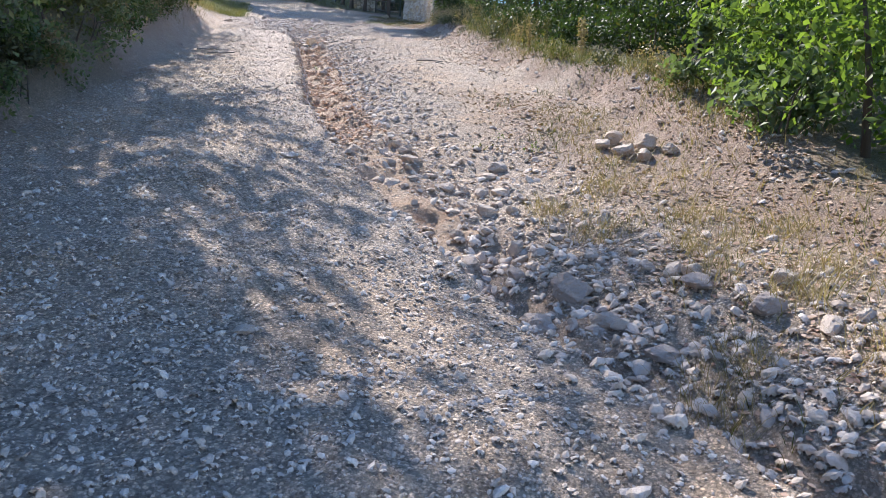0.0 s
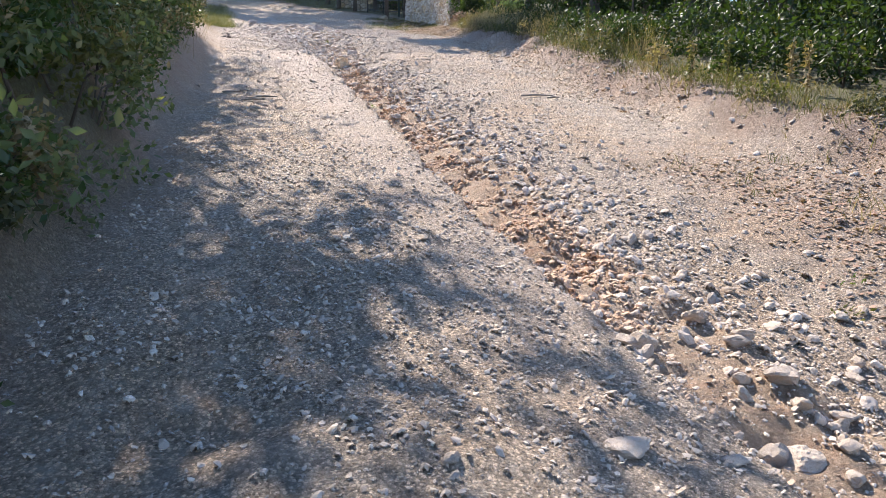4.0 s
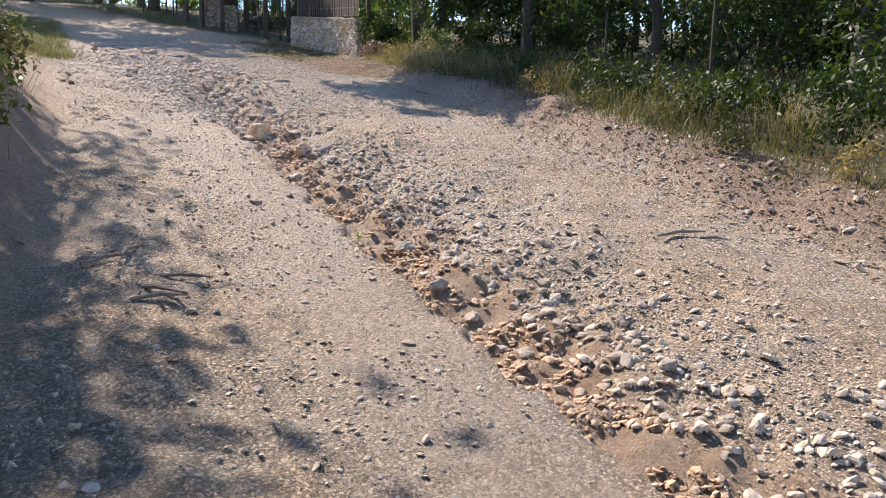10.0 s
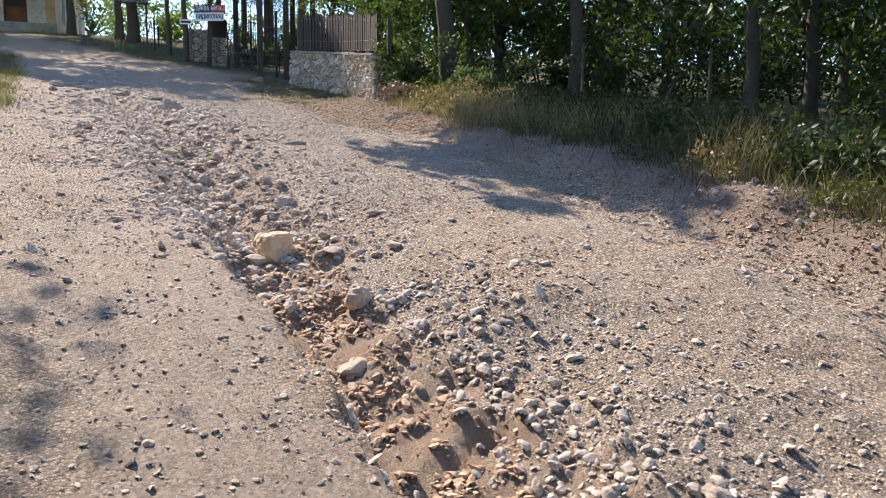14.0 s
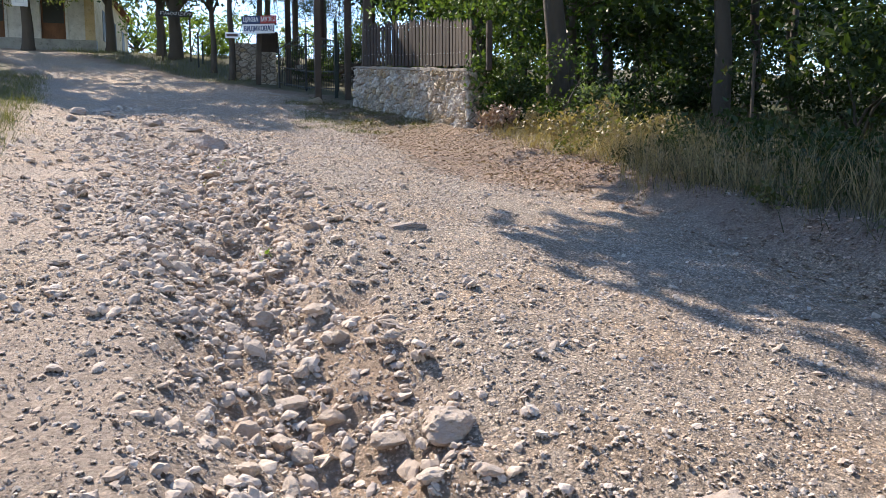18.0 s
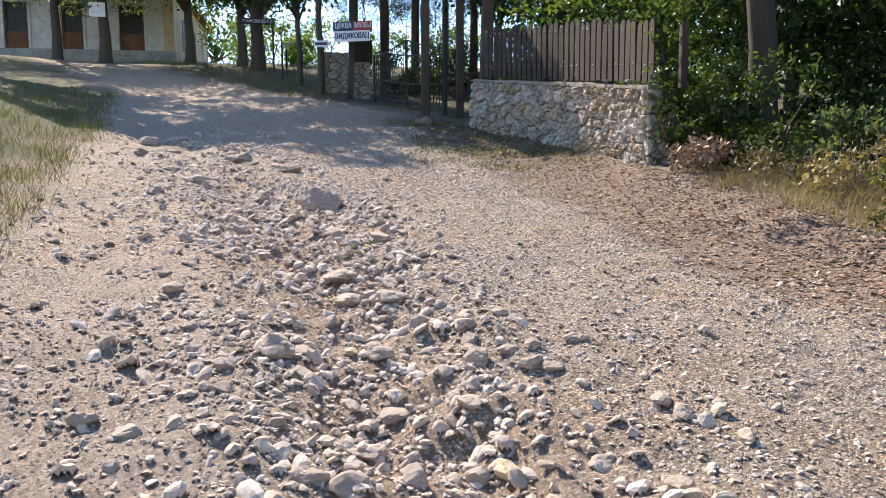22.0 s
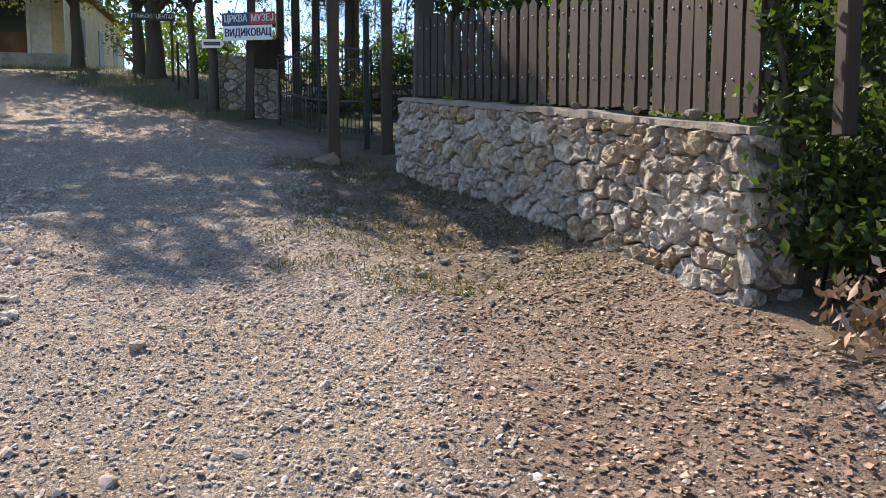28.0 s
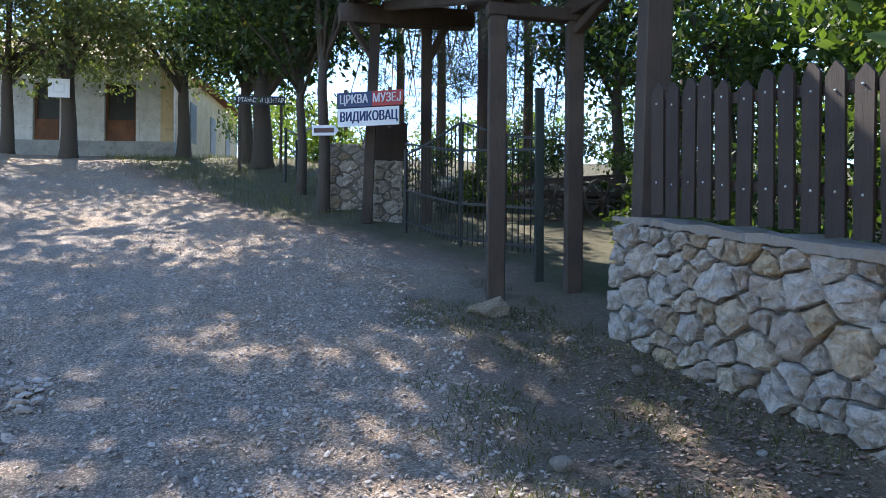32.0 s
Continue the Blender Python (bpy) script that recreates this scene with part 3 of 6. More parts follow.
def lay_stones(parent, s0, s1, low, high, place, inverse, small=.06, large=.17):
    """Fits rubble stones of many sizes over a face; place(s) gives a point of the face and the way along."""
    zl, zh = min(low(s0), low(s1)), max(high(s0), high(s1))
    seeds = []
    for k in range(5000):
        r = large - (large - small) * min(1, k / 520) * rng.uniform(.75, 1)
        s, z = rng.uniform(s0, s1), rng.uniform(zl, zh)
        if not low(s) - .02 < z < high(s) + .02:
            continue
        if all(((s - a) * .86) ** 2 + ((z - b) * 1.16) ** 2 > (.86 * (r + q)) ** 2 for a, b, q in seeds):
            seeds.append((s, z, r))
    for s, z, r in seeds:
        poly = [(s - .4, z - .3), (s + .4, z - .3), (s + .4, z + .3), (s - .4, z + .3)]
        for a, b, q in seeds:
            dx, dz = a - s, b - z
            far = math.hypot(dx, dz)
            if 0 < far < .8:
                # courses run level: distances count more upwards than along
                ax, az = dx * .74, dz * 1.35
                half = (dx * ax + dz * az + .8 * (r * r - q * q)) / 2
                poly = clip(poly, ax, az, s * ax + z * az + half)
        poly = clip(poly, -1, 0, -s0)
        poly = clip(poly, 1, 0, s1)
        poly = clip(poly, 0, 1, high(s))
        poly = clip(poly, 0, -1, -low(s) + .03)
        if len(poly) < 3:
            continue
        cx, cz = sum(p[0] for p in poly) / len(poly), sum(p[1] for p in poly) / len(poly)
        if max(math.hypot(p[0] - cx, p[1] - cz) for p in poly) < .03:
            continue
        p, way = place(cx)
        m = Matrix((Vector((way.x, way.y, 0)), Vector((-way.y, way.x, 0)), Vector((0, 0, 1)))).transposed().to_4x4()
        m.translation = (p.x, p.y, cz)
        ob = new("stone", stone_from(poly, cx, cz, rng))
        ob.parent = parent
        ob.matrix_basis = inverse @ m


lay_stones(stone_wall, -.06, WALL_LONG, lambda s: wall_foot(s) - .1, lambda s: wall_top(s) - .05, lambda s: along_wall(s, .03), inv)
lay_stones(stone_wall, 0, .45, lambda s: wall_foot(WALL_LONG) - .3, lambda s: wall_top(WALL_LONG) - .05,
           lambda s: (along_wall(WALL_LONG, s)[0] + Vector((0, -.0)), Vector((1, 0))), inv)
# three loose stones on the cap
for s, size in ((4.3, .05), (5.3, .04), (6.1, .06)):
    p, _ = along_wall(s, .06)
    me = rock_mesh(2, int(s * 10))
    me.materials.append(M_WALLSTONE)
    ob = tagged(new("loose_stone", me), "small pale stone lying on the wall's cap", "stone", "stones on the wall cap")
    ob.matrix_basis = pose(p.x, p.y, wall_top(s) + .035 + size * .4, 0, 0, s * 50) @ Matrix.Diagonal((size * 1.3, size, size * .75, 1))

# picket fence on the wall
fence = tagged(base("picket_fence", 1.9, 32.8), "tall weathered dark wooden picket fence standing on the stone wall", "fence")
finv = fence.matrix_basis.inverted()


def picket_mesh(k):
    r = random.Random(k)
    w, t, h = .146 + r.uniform(-.008, .01), .022, .95 + r.uniform(-.03, .04)
    bm = bmesh.new()
    prof = [(-w / 2, 0), (w / 2, 0), (w / 2, h - .065), (w * r.uniform(.05, .2), h - .012), (-w * r.uniform(-.05, .12), h), (-w / 2, h - r.uniform(.06, .09))]
    f = bm.faces.new([bm.verts.new((x, -t / 2, z)) for x, z in prof])
    ext = bmesh.ops.extrude_face_region(bm, geom=[f])
    bmesh.ops.translate(bm, vec=(0, t, 0), verts=[v for v in ext["geom"] if isinstance(v, bmesh.types.BMVert)])
    bmesh.ops.recalc_face_normals(bm, faces=bm.faces[:])
    me = bpy.data.meshes.new("picket")
    bm.to_mesh(me)
    bm.free()
    me.materials.append(M_PICKET)
    return me


PICKETS = [picket_mesh(k) for k in range(8)]
bolt_bm = bmesh.new()
bmesh.ops.create_uvsphere(bolt_bm, u_segments=8, v_segments=5, radius=.009)
bolt_mesh = bpy.data.meshes.new("bolt")
bolt_bm.to_mesh(bolt_mesh), bolt_bm.free()
bolt_mesh.materials.append(M_BOLT)
s = .42
while s < WALL_LONG - .05:
    p, way = along_wall(s, .17)
    m = Matrix((Vector((way.x, way.y, 0)), Vector((-way.y, way.x, 0)), Vector((0, 0, 1)))).transposed().to_4x4()
    m.translation = (p.x, p.y, wall_top(s) + .05 + rng.uniform(-.015, .015))
    tall = float(np.interp(s, (.5, 4, 6, 7.5), (1.085, 1.065, .925, .865)))
    ob = new("picket", rng.choice(PICKETS))
    ob.parent = fence
    ob.matrix_basis = finv @ m @ Matrix.Rotation(rng.uniform(-.02, .02), 4, "Y") @ Matrix.Diagonal((1, 1, tall / .95, 1))
    for h in (.275 * .95 / tall, .95 - .155 * .95 / tall):
        b = new("bolt", bolt_mesh)
        b.parent = ob
        b.matrix_basis = pose(rng.uniform(-.01, .01), -.013, h + rng.uniform(-.012, .012))
    s += .198 + rng.uniform(-.014, .014)
for top_rail in (False, True):
    for k in range(14):
        a, b = .35 + (WALL_LONG - .4) * k / 14, .35 + (WALL_LONG - .4) * (k + 1) / 14
        pa, pb = along_wall(a, .215)[0], along_wall(b, .215)[0]
        ha, hb = ((.325, .325) if not top_rail else [float(np.interp(v, (.5, 4, 6, 7.5), (.98, .96, .82, .76))) for v in (a, b)])
        bm = bmesh.new()
        beam(bm, finv @ Vector((*pa, wall_top(a) + ha)), finv @ Vector((*pb, wall_top(b) + hb)), .045, .08, 0)
        part("rail", bm, M_PICKET, fence)
for a in (2.6, 5.0, 7.25):
    bm = bmesh.new()
    pa = along_wall(a, .30)[0]
    beam(bm, finv @ Vector((*pa, wall_top(a) - .02)), finv @ Vector((*pa, wall_top(a) + .9)), .1, .1)
    part("fence_post", bm, M_PICKET, fence)

# ---- roofed entrance: posts, beams, roof ----
porch = tagged(base("gate_porch", .4, 38.0), "roofed timber gateway of dark weathered posts and beams", "gateway")
pinv = porch.matrix_basis.inverted()


def timber(name, a, b, w, d, label=""):
    bm = bmesh.new()
    beam(bm, pinv @ Vector(a), pinv @ Vector(b), w, d, .012)
    return part(name, bm, M_WOOD_DARK, porch, label)


timber("post", (.39, 37.9, 5.6), (.40, 37.9, 8.72), .19, .19)
timber("post", (1.28, 38.07, 5.6), (1.29, 38.07, 8.74), .18, .18)
timber("post", (1.60, 36.5, 6.45), (1.68, 36.5, 9.2), .28, .24)
timber("post", (-1.22, 43.7, 6.7), (-1.08, 43.7, 10.45), .19, .19)
timber("post", (-.12, 44.0, 6.6), (-.13, 44.0, 10.6), .2, .2)
timber("beam", (.28, 37.88, 8.80), (1.40, 38.06, 8.80), .15, .14)
timber("beam", (1.25, 38.1, 8.88), (1.75, 36.3, 8.80), .14, .14)
timber("brace", (1.29, 38.05, 8.62), (1.66, 36.6, 9.02), .10, .10)
timber("brace", (-1.10, 43.72, 9.7), (-1.55, 43.5, 10.35), .1, .1)
timber("brace", (-.13, 44.0, 9.75), (.40, 43.95, 10.75), .14, .14)
timber("beam", (-1.75, 43.55, 10.50), (.75, 44.1, 10.62), .3, .34, "heavy dark lintel of the rear frame")
timber("beam", (.39, 37.8, 8.95), (-.9, 43.8, 10.75), .16, .16)
timber("beam", (1.64, 36.4, 9.25), (.7, 44.1, 10.85), .16, .16)
for k in range(7):
    f = k / 6
    y, z, x = 37.3 + 7.0 * f, 9.35 + 1.65 * f, 1.0 - 1.1 * f
    timber("rafter", (x - 1.4, y - .1, z - .1), (x, y, z + .45), .07, .11)
    timber("rafter", (x, y, z + .45), (x + 1.4, y + .1, z - .1), .07, .11)
roof = bmesh.new()
for sx in (-1, 1):
    for k in range(9):
        f0, f1 = k / 9, (k + 1) / 9 + .02
        za, zb = 9.86 - .6 * f0 + .02, 9.86 - .6 * f1
        quad = [((1.05 + sx * 1.55 * f0), 37.0, za), ((1.05 + sx * 1.55 * f1), 37.0, zb), ((-.15 + sx * 1.55 * f1), 44.6, zb + 1.75), ((-.15 + sx * 1.55 * f0), 44.6, za + 1.75)]
        lower = [roof.verts.new(pinv @ Vector(p)) for p in quad]
        upper = [roof.verts.new(pinv @ (Vector(p) + Vector((0, 0, .03)))) for p in quad]
        roof.faces.new(lower), roof.faces.new(upper[::-1])
        for i in range(4):
            roof.faces.new((lower[i], upper[i], upper[(i + 1) % 4], lower[(i + 1) % 4]))
bmesh.ops.recalc_face_normals(roof, faces=roof.faces[:])
part("roof_boards", roof, M_WOOD_DARK, porch, "overlapping dark roof boards")

# ---- iron gate ----
GATE_A, GATE_M, GATE_B = Vector((-.52, 42.72)), Vector((.29, 41.14)), Vector((1.22, 39.9))
gate = tagged(base("iron_gate", GATE_M.x, GATE_M.y, 6.2), "closed black wrought-iron double gate with an arched top", "gate")
ginv = gate.matrix_basis.inverted()


def gate_leaf(a, b, za, zb, low_a, low_b):
    """One leaf from its hinge a to the middle b."""
    n = round((b - a).length / .118)
    tops = []
    for k in range(n + 1):
        f = k / n
        p = a.lerp(b, f)
        top = za + (zb - za) * (f ** 1.35)
        low = low_a + (low_b - low_a) * f
        tops.append(Vector((p.x, p.y, top)))
        w = .034 if k in (0, n) else .017
        bm = bmesh.new()
        beam(bm, ginv @ Vector((p.x, p.y, low)), ginv @ Vector((p.x, p.y, top + (.05 if k not in (0, n) else .0))), w, w, 0, up=(1, 0, 0))
        part("bar", bm, M_IRON, gate)
    bm = bmesh.new()
    for p, q in zip(tops, tops[1:]):
        beam(bm, ginv @ p, ginv @ q, .03, .03, 0)
    part("top_rail", bm, M_IRON, gate)
    for h in (.09, .62, 1.42):
        bm = bmesh.new()
        beam(bm, ginv @ Vector((*a, low_a + h)), ginv @ Vector((*b, low_b + h)), .03, .035, 0)
        part("rail", bm, M_IRON, gate)


gate_leaf(GATE_A, GATE_M + Vector((-.02, .03)), 7.86, 8.14, 6.62, 6.30)
gate_leaf(GATE_B, GATE_M + Vector((.02, -.03)), 7.74, 8.14, 6.16, 6.30)
bm = bmesh.new()
tube(bm, [ginv @ Vector((*GATE_M, 6.2)), ginv @ Vector((*GATE_M, 8.72))], [.022, .012], 8)
beam(bm, ginv @ Vector((.18, 41.2, 8.52)), ginv @ Vector((.4, 41.08, 8.52)), .014, .014, 0)
part("centre_rod", bm, M_IRON, gate)
for p, z0, z1 in ((GATE_A, 6.4, 7.95),):
    bm = bmesh.new()
    tube(bm, [ginv @ Vector((*p, z0)), ginv @ Vector((*p, z1))], [.035, .035], 10)
    part("gate_post", bm, M_IRON, gate)
steel = tagged(base("steel_post", 1.0, 38.6), "slender dark green square steel post by the gateway", "post")
bm = box(-.05, .05, -.05, .05, -.2, 2.25, .006)
part("shaft", bm, M_GREEN_IRON, steel)
part("post_cap", box(-.058, .058, -.058, .058, 2.25, 2.275, .004), M_GREEN_IRON, steel)

# stone pier and low wall beyond the sign
def stone_block(name, label, x0, x1, y, depth, z_top):
    thing = tagged(base(name, (x0 + x1) / 2, y), label, "wall", kind="structure")
    iv = thing.matrix_basis.inverted()
    z0 = thing.matrix_basis.translation.z
    m = box(x0 - (x0 + x1) / 2 + .05, x1 - (x0 + x1) / 2 - .05, .05, depth, -.4, z_top - z0 - .04, .02)
    part("mortar_core", m, M_MORTAR, thing)
    lay_stones(thing, x0, x1, lambda s: z0 - .1, lambda s: z_top, lambda s: (Vector((s, y + .06)), Vector((1, 0))), iv)
    lay_stones(thing, y + .05, y + depth, lambda s: z0 - .1, lambda s: z_top, lambda s: (Vector((x1 - .06, s)), Vector((0, 1))), iv)
    return thing


stone_block("stone_pier", "short rubble stone pier beside the iron gate", -1.12, -.56, 43.95, .55, 7.92)
stone_block("garden_wall", "low mossy rubble wall behind the gate", .1, 4.6, 45.9, .4, 7.75)
pier_fence = tagged(base("short_fence", -.84, 44.2, 7.9), "short dark picket screen on the stone pier", "fence")
for k in range(6):
    ob = new("picket", PICKETS[k % 8])
    ob.parent = pier_fence
    ob.matrix_basis = pose(-.3 + .118 * k, 0, 0) @ Matrix.Diagonal((1, 1, .8, 1))
part("rail", box(-.36, .36, .012, .05, .25, .32, .004), M_PICKET, pier_fence)
stone_block("low_stone_wall", "rubble stone wall in shade behind the sign", -2.05, -1.2, 45.2, .45, 8.4)

# ---- signs ----
M_WHITE = paint_material("white_sign_paint", (0.85, 0.86, 0.88), 0.45, 0, .12)
M_NAVY = paint_material("navy_sign_paint", (0.018, 0.035, 0.12), 0.4, 0, .15)
M_RED = paint_material("red_sign_paint", (0.42, 0.035, 0.028), 0.45, 0, .15)
M_BLUE_INK = paint_material("blue_lettering", (0.010, 0.030, 0.13), 0.5, 0, .05)
M_PALE_INK = paint_material("pale_lettering", (0.72, 0.72, 0.76), 0.5, 0, .05)
M_BROWN_INK = paint_material("brown_lettering", (0.10, 0.045, 0.04), 0.5, 0, .1)
M_BLACKBOARD = paint_material("black_sign_board", (0.012, 0.012, 0.013), 0.5, 0, .2)


def lettering(text, size, material, parent, x, z, y=-.012, squeeze=1.0, bold=0.0):
    cu = bpy.data.curves.new("lettering", "FONT")
    cu.body, cu.size, cu.extrude, cu.align_x, cu.align_y = text, size, .0015, "CENTER", "CENTER"
    probe = new("lettering", cu)
    me = bpy.data.meshes.new_from_object(probe.evaluated_get(bpy.context.evaluated_depsgraph_get()))
    bpy.data.objects.remove(probe)
    me.materials.clear()
    if bold:
        bm = bmesh.new()
        for dx in (-bold, 0, bold):
            before = len(bm.verts)
            bm.from_mesh(me)
            bm.verts.ensure_lookup_table()
            bmesh.ops.translate(bm, vec=(dx, 0, abs(dx) * .02), verts=bm.verts[before:])
        bm.to_mesh(me)
        bm.free()
    ob = link("lettering", me, material, parent)
    ob.matrix_basis = pose(x, y, z, 90) @ Matrix.Diagonal((squeeze, 1, 1, 1))
    return ob


sign_turn = math.degrees(math.atan2(-.44, 1.09))
sign = tagged(base("direction_sign", -1.17, 42.9, 8.37, sign_turn), "two-panel painted sign, navy and red above white with blue lettering", "sign")
part("lower_panel", box(-.59, .57, -.008, .012, .0, .32, .004), M_WHITE, sign, "white panel with blue lettering")
part("upper_panel_left", box(-.61, .06, -.006, .014, .335, .60, .004), M_NAVY, sign, "navy panel with pale lettering")
part("upper_panel_right", box(.062, .64, -.006, .014, .335, .60, .004), M_RED, sign, "red panel with pale lettering")
lettering("ВИДИКОВАЦ", .235, M_BLUE_INK, sign, .0, .16, squeeze=.72, bold=.011)
lettering("ЦРКВА", .215, M_PALE_INK, sign, -.28, .467, squeeze=.76, bold=.007)
lettering("МУЗЕЈ", .215, M_PALE_INK, sign, .345, .467, squeeze=.76, bold=.007)
for x in (-.45, .38):
    part("sign_batten", box(x - .03, x + .03, .014, .05, -.05, .66, .004), M_WOOD_DARK, sign)
part("sign_arm", box(-.62, .62, .05, .09, .28, .36, .004), M_WOOD_DARK, sign)

arrow = tagged(base("arrow_sign", -2.08, 44.62, 8.46, -10), "small white arrow board with a brown inscription, on a trunk", "sign")
bm = bmesh.new()
f = bm.faces.new([bm.verts.new(p) for p in ((-.26, 0, 0), (.19, 0, 0), (.28, 0, .1), (.19, 0, .2), (-.26, 0, .2))])
ext = bmesh.ops.extrude_face_region(bm, geom=[f])
bmesh.ops.translate(bm, vec=(0, .02, 0), verts=[v for v in ext["geom"] if isinstance(v, bmesh.types.BMVert)])
bmesh.ops.recalc_face_normals(bm, faces=bm.faces[:])
part("arrow_board", bm, M_WHITE, arrow)
part("inscription", box(-.22, .18, -.004, .001, .055, .145, 0), M_BROWN_INK, arrow, "brown illegible inscription")

board = tagged(base("name_board", -4.67, 52.15, 10.5, 0), "long black board with white lettering on two posts", "sign")
part("panel", box(-.72, .72, 0, .03, 0, .26, .004), M_BLACKBOARD, board)
lettering("РТАЊСКИ ЦЕНТАР", .19, M_PALE_INK, board, .02, .13, -.004, .74)
for x in (-.6, .6):
    part("board_post", box(x - .04, x + .04, .03, .1, lie(-4.67 + x, 52.2) - 10.55, .3, .004), M_WOOD_DARK, board)

notice = tagged(base("paper_notice", -11.86, 55.52, 11.28, 4), "framed white paper notice fixed to a tree trunk", "notice")
part("backing", box(-.34, .34, 0, .03, 0, .62, .006), M_WHITE, notice)
part("sheet", box(-.19, .19, -.005, .0, .16, .46, 0), M_PALE_INK, notice)
part("printed_lines", box(-.15, .15, -.008, -.005, .2, .42, 0), M_WHITE, notice)

rail = tagged(base("handrail", -3.61, 50.0, None, 8), "black steel handrail on two posts beside the verge", "handrail")
for x, y, h in ((0, 0, 1.45), (.3, 1.4, 1.35)):
    bm = bmesh.new()
    tube(bm, [(x, y, -.2), (x, y, h)], [.04, .04], 8)
    part("post", bm, M_IRON, rail)
bm = bmesh.new()
tube(bm, [(-.02, -.1, 1.42), (.3, 1.4, 1.5), (.75, 2.8, 1.95)], [.032, .032, .032], 8)
part("handrail_bar", bm, M_IRON, rail)

# ---- old building at the top ----
def plaster(name, a, b, c):
    n = Nodes(name, 0.9)
    g = n.noise(1.1, 7.0, 0.7)
    d = n.noise(6.0, 6.0, 0.7)
    col = n.ramp(g, [(0.3, a), (0.52, b), (0.7, c)])
    n.color(n.mix(n.ramp(d, [(0.55, (0, 0, 0)), (0.7, (.7, .7, .7))]), col, tuple(v * .6 for v in a)))
    n.bump(d, 0.4, 0.02)
    return n.mat


M_PLASTER = plaster("stained_white_plaster", (.42, .40, .37), (.62, .60, .57), (.74, .72, .69))
M_OCHRE_PLASTER = plaster("faded_ochre_plaster", (.40, .30, .16), (.55, .42, .24), (.62, .52, .36))
M_PLINTH = plaster("grey_cement_plinth", (.22, .21, .20), (.34, .33, .31), (.42, .40, .37))
M_DOOR = wood_material("rusty_brown_door", (.07, .03, .015), (.19, .085, .04))
M_TILE = paint_material("clay_roof_tile", (.22, .085, .05), .85, 0, .4)
M_GLASS = paint_material("dusty_window_pane", (.02, .022, .022), .55, 0, .3)

house = tagged(base("old_house", -14.0, 60.0, 9.7), "old single-storey plastered house with tall shuttered windows", "house")


def house_box(name, x0, x1, y0, y1, z0, z1, m, label="", parent=None):
    return part(name, box(x0 + 14, x1 + 14, y0 - 60, y1 - 60, z0 - 9.7, z1 - 9.7, .012), m, parent or house, label)


house_box("plinth", -22, -9.36, 59.9, 60.25, 9.2, 10.5, M_PLINTH, "grey cement plinth")
openings = [(-20.2, -19.0), (-17.4, -16.3), (-14.75, -13.75), (-12.05, -10.85)]
edges = [-22] + [v for o in openings for v in o] + [-9.45]
for x0, x1 in zip(edges[::2], edges[1::2]):
    house_box("wall", x0, x1, 60.0, 60.3, 10.5, 12.75, M_PLASTER)
house_box("wall", -22, -9.45, 60.0, 60.3, 12.75, 13.6, M_PLASTER)
house_box("side_wall", -9.75, -9.45, 60.3, 72, 9.2, 13.6, M_OCHRE_PLASTER, "faded ochre side wall")
house_box("corner_pilaster", -9.9, -9.40, 59.93, 60.0, 10.5, 13.6, M_OCHRE_PLASTER)
house_box("cornice", -22.2, -9.2, 59.75, 60.0, 13.4, 13.62, M_PLASTER)
house_box("back_wall", -22, -9.45, 71.7, 72, 9.2, 13.6, M_PLASTER)
house_box("side_wall", -22, -21.7, 60.3, 71.7, 9.2, 13.6, M_PLASTER)
for x0, x1 in openings:
    w = house_box("window", x0, x1, 60.17, 60.22, 11.1, 12.75, M_GLASS)
    house_box("window_frame", x0, x0 + .09, 60.1, 60.17, 10.5, 12.75, M_DOOR, parent=None)
    house_box("window_frame", x1 - .09, x1, 60.1, 60.17, 10.5, 12.75, M_DOOR, parent=None)
    house_box("lower_panel", x0 + .09, x1 - .09, 60.1, 60.16, 10.5, 11.35, M_DOOR)
    house_box("architrave", x0 - .14, x0, 59.95, 60.0, 10.5, 12.9, M_PLASTER)
    house_box("architrave", x1, x1 + .14, 59.95, 60.0, 10.5, 12.9, M_PLASTER)
for y in (62.5, 66.0, 69.2):
    house_box("side_window", -9.47, -9.43, y, y + 1.0, 10.9, 12.6, M_GLASS)
bm = bmesh.new()
rv = [bm.verts.new(p) for p in ((-8.4, -.5, 3.9), (5.0, -.5, 3.9), (5.0, 12.5, 3.9), (-8.4, 12.5, 3.9), (-3, 6, 6.6), (0, 6, 6.6))]
for q in ((0, 1, 5, 4), (1, 2, 5), (2, 3, 4, 5), (3, 0, 4), (3, 2, 1, 0)):
    bm.faces.new([rv[i] for i in q])
part("roof", bm, M_TILE, house, "hipped clay tile roof")

# ---- old cart behind the gate ----
cart = tagged(base("wooden_cart", 2.85, 44.2, None, 12), "old wooden farm cart with spoked wheels behind the gate", "cart")
cz = 0.02


def wheel(x, y, r, tilt=0):
    hub = bmesh.new()
    tube(hub, [(x, y - .1, r), (x, y + .1, r)], [.07, .07], 10)
    w = part("wheel", hub, M_WOOD_DARK, cart)
    rim = bmesh.new()
    for k in range(20):
        a, b = k * math.tau / 20, (k + 1) * math.tau / 20
        beam(rim, (x + r * math.cos(a), y, r + r * math.sin(a)), (x + r * math.cos(b), y, r + r * math.sin(b)), .06, .05, 0, up=(0, 1, 0))
    part("rim", rim, M_WOOD_DARK, w)
    for k in range(10):
        a = k * math.tau / 10
        sp = bmesh.new()
        beam(sp, (x, y, r), (x + r * math.cos(a), y, r + r * math.sin(a)), .03, .03, 0, up=(0, 1, 0))
        part("spoke", sp, M_WOOD_DARK, w)


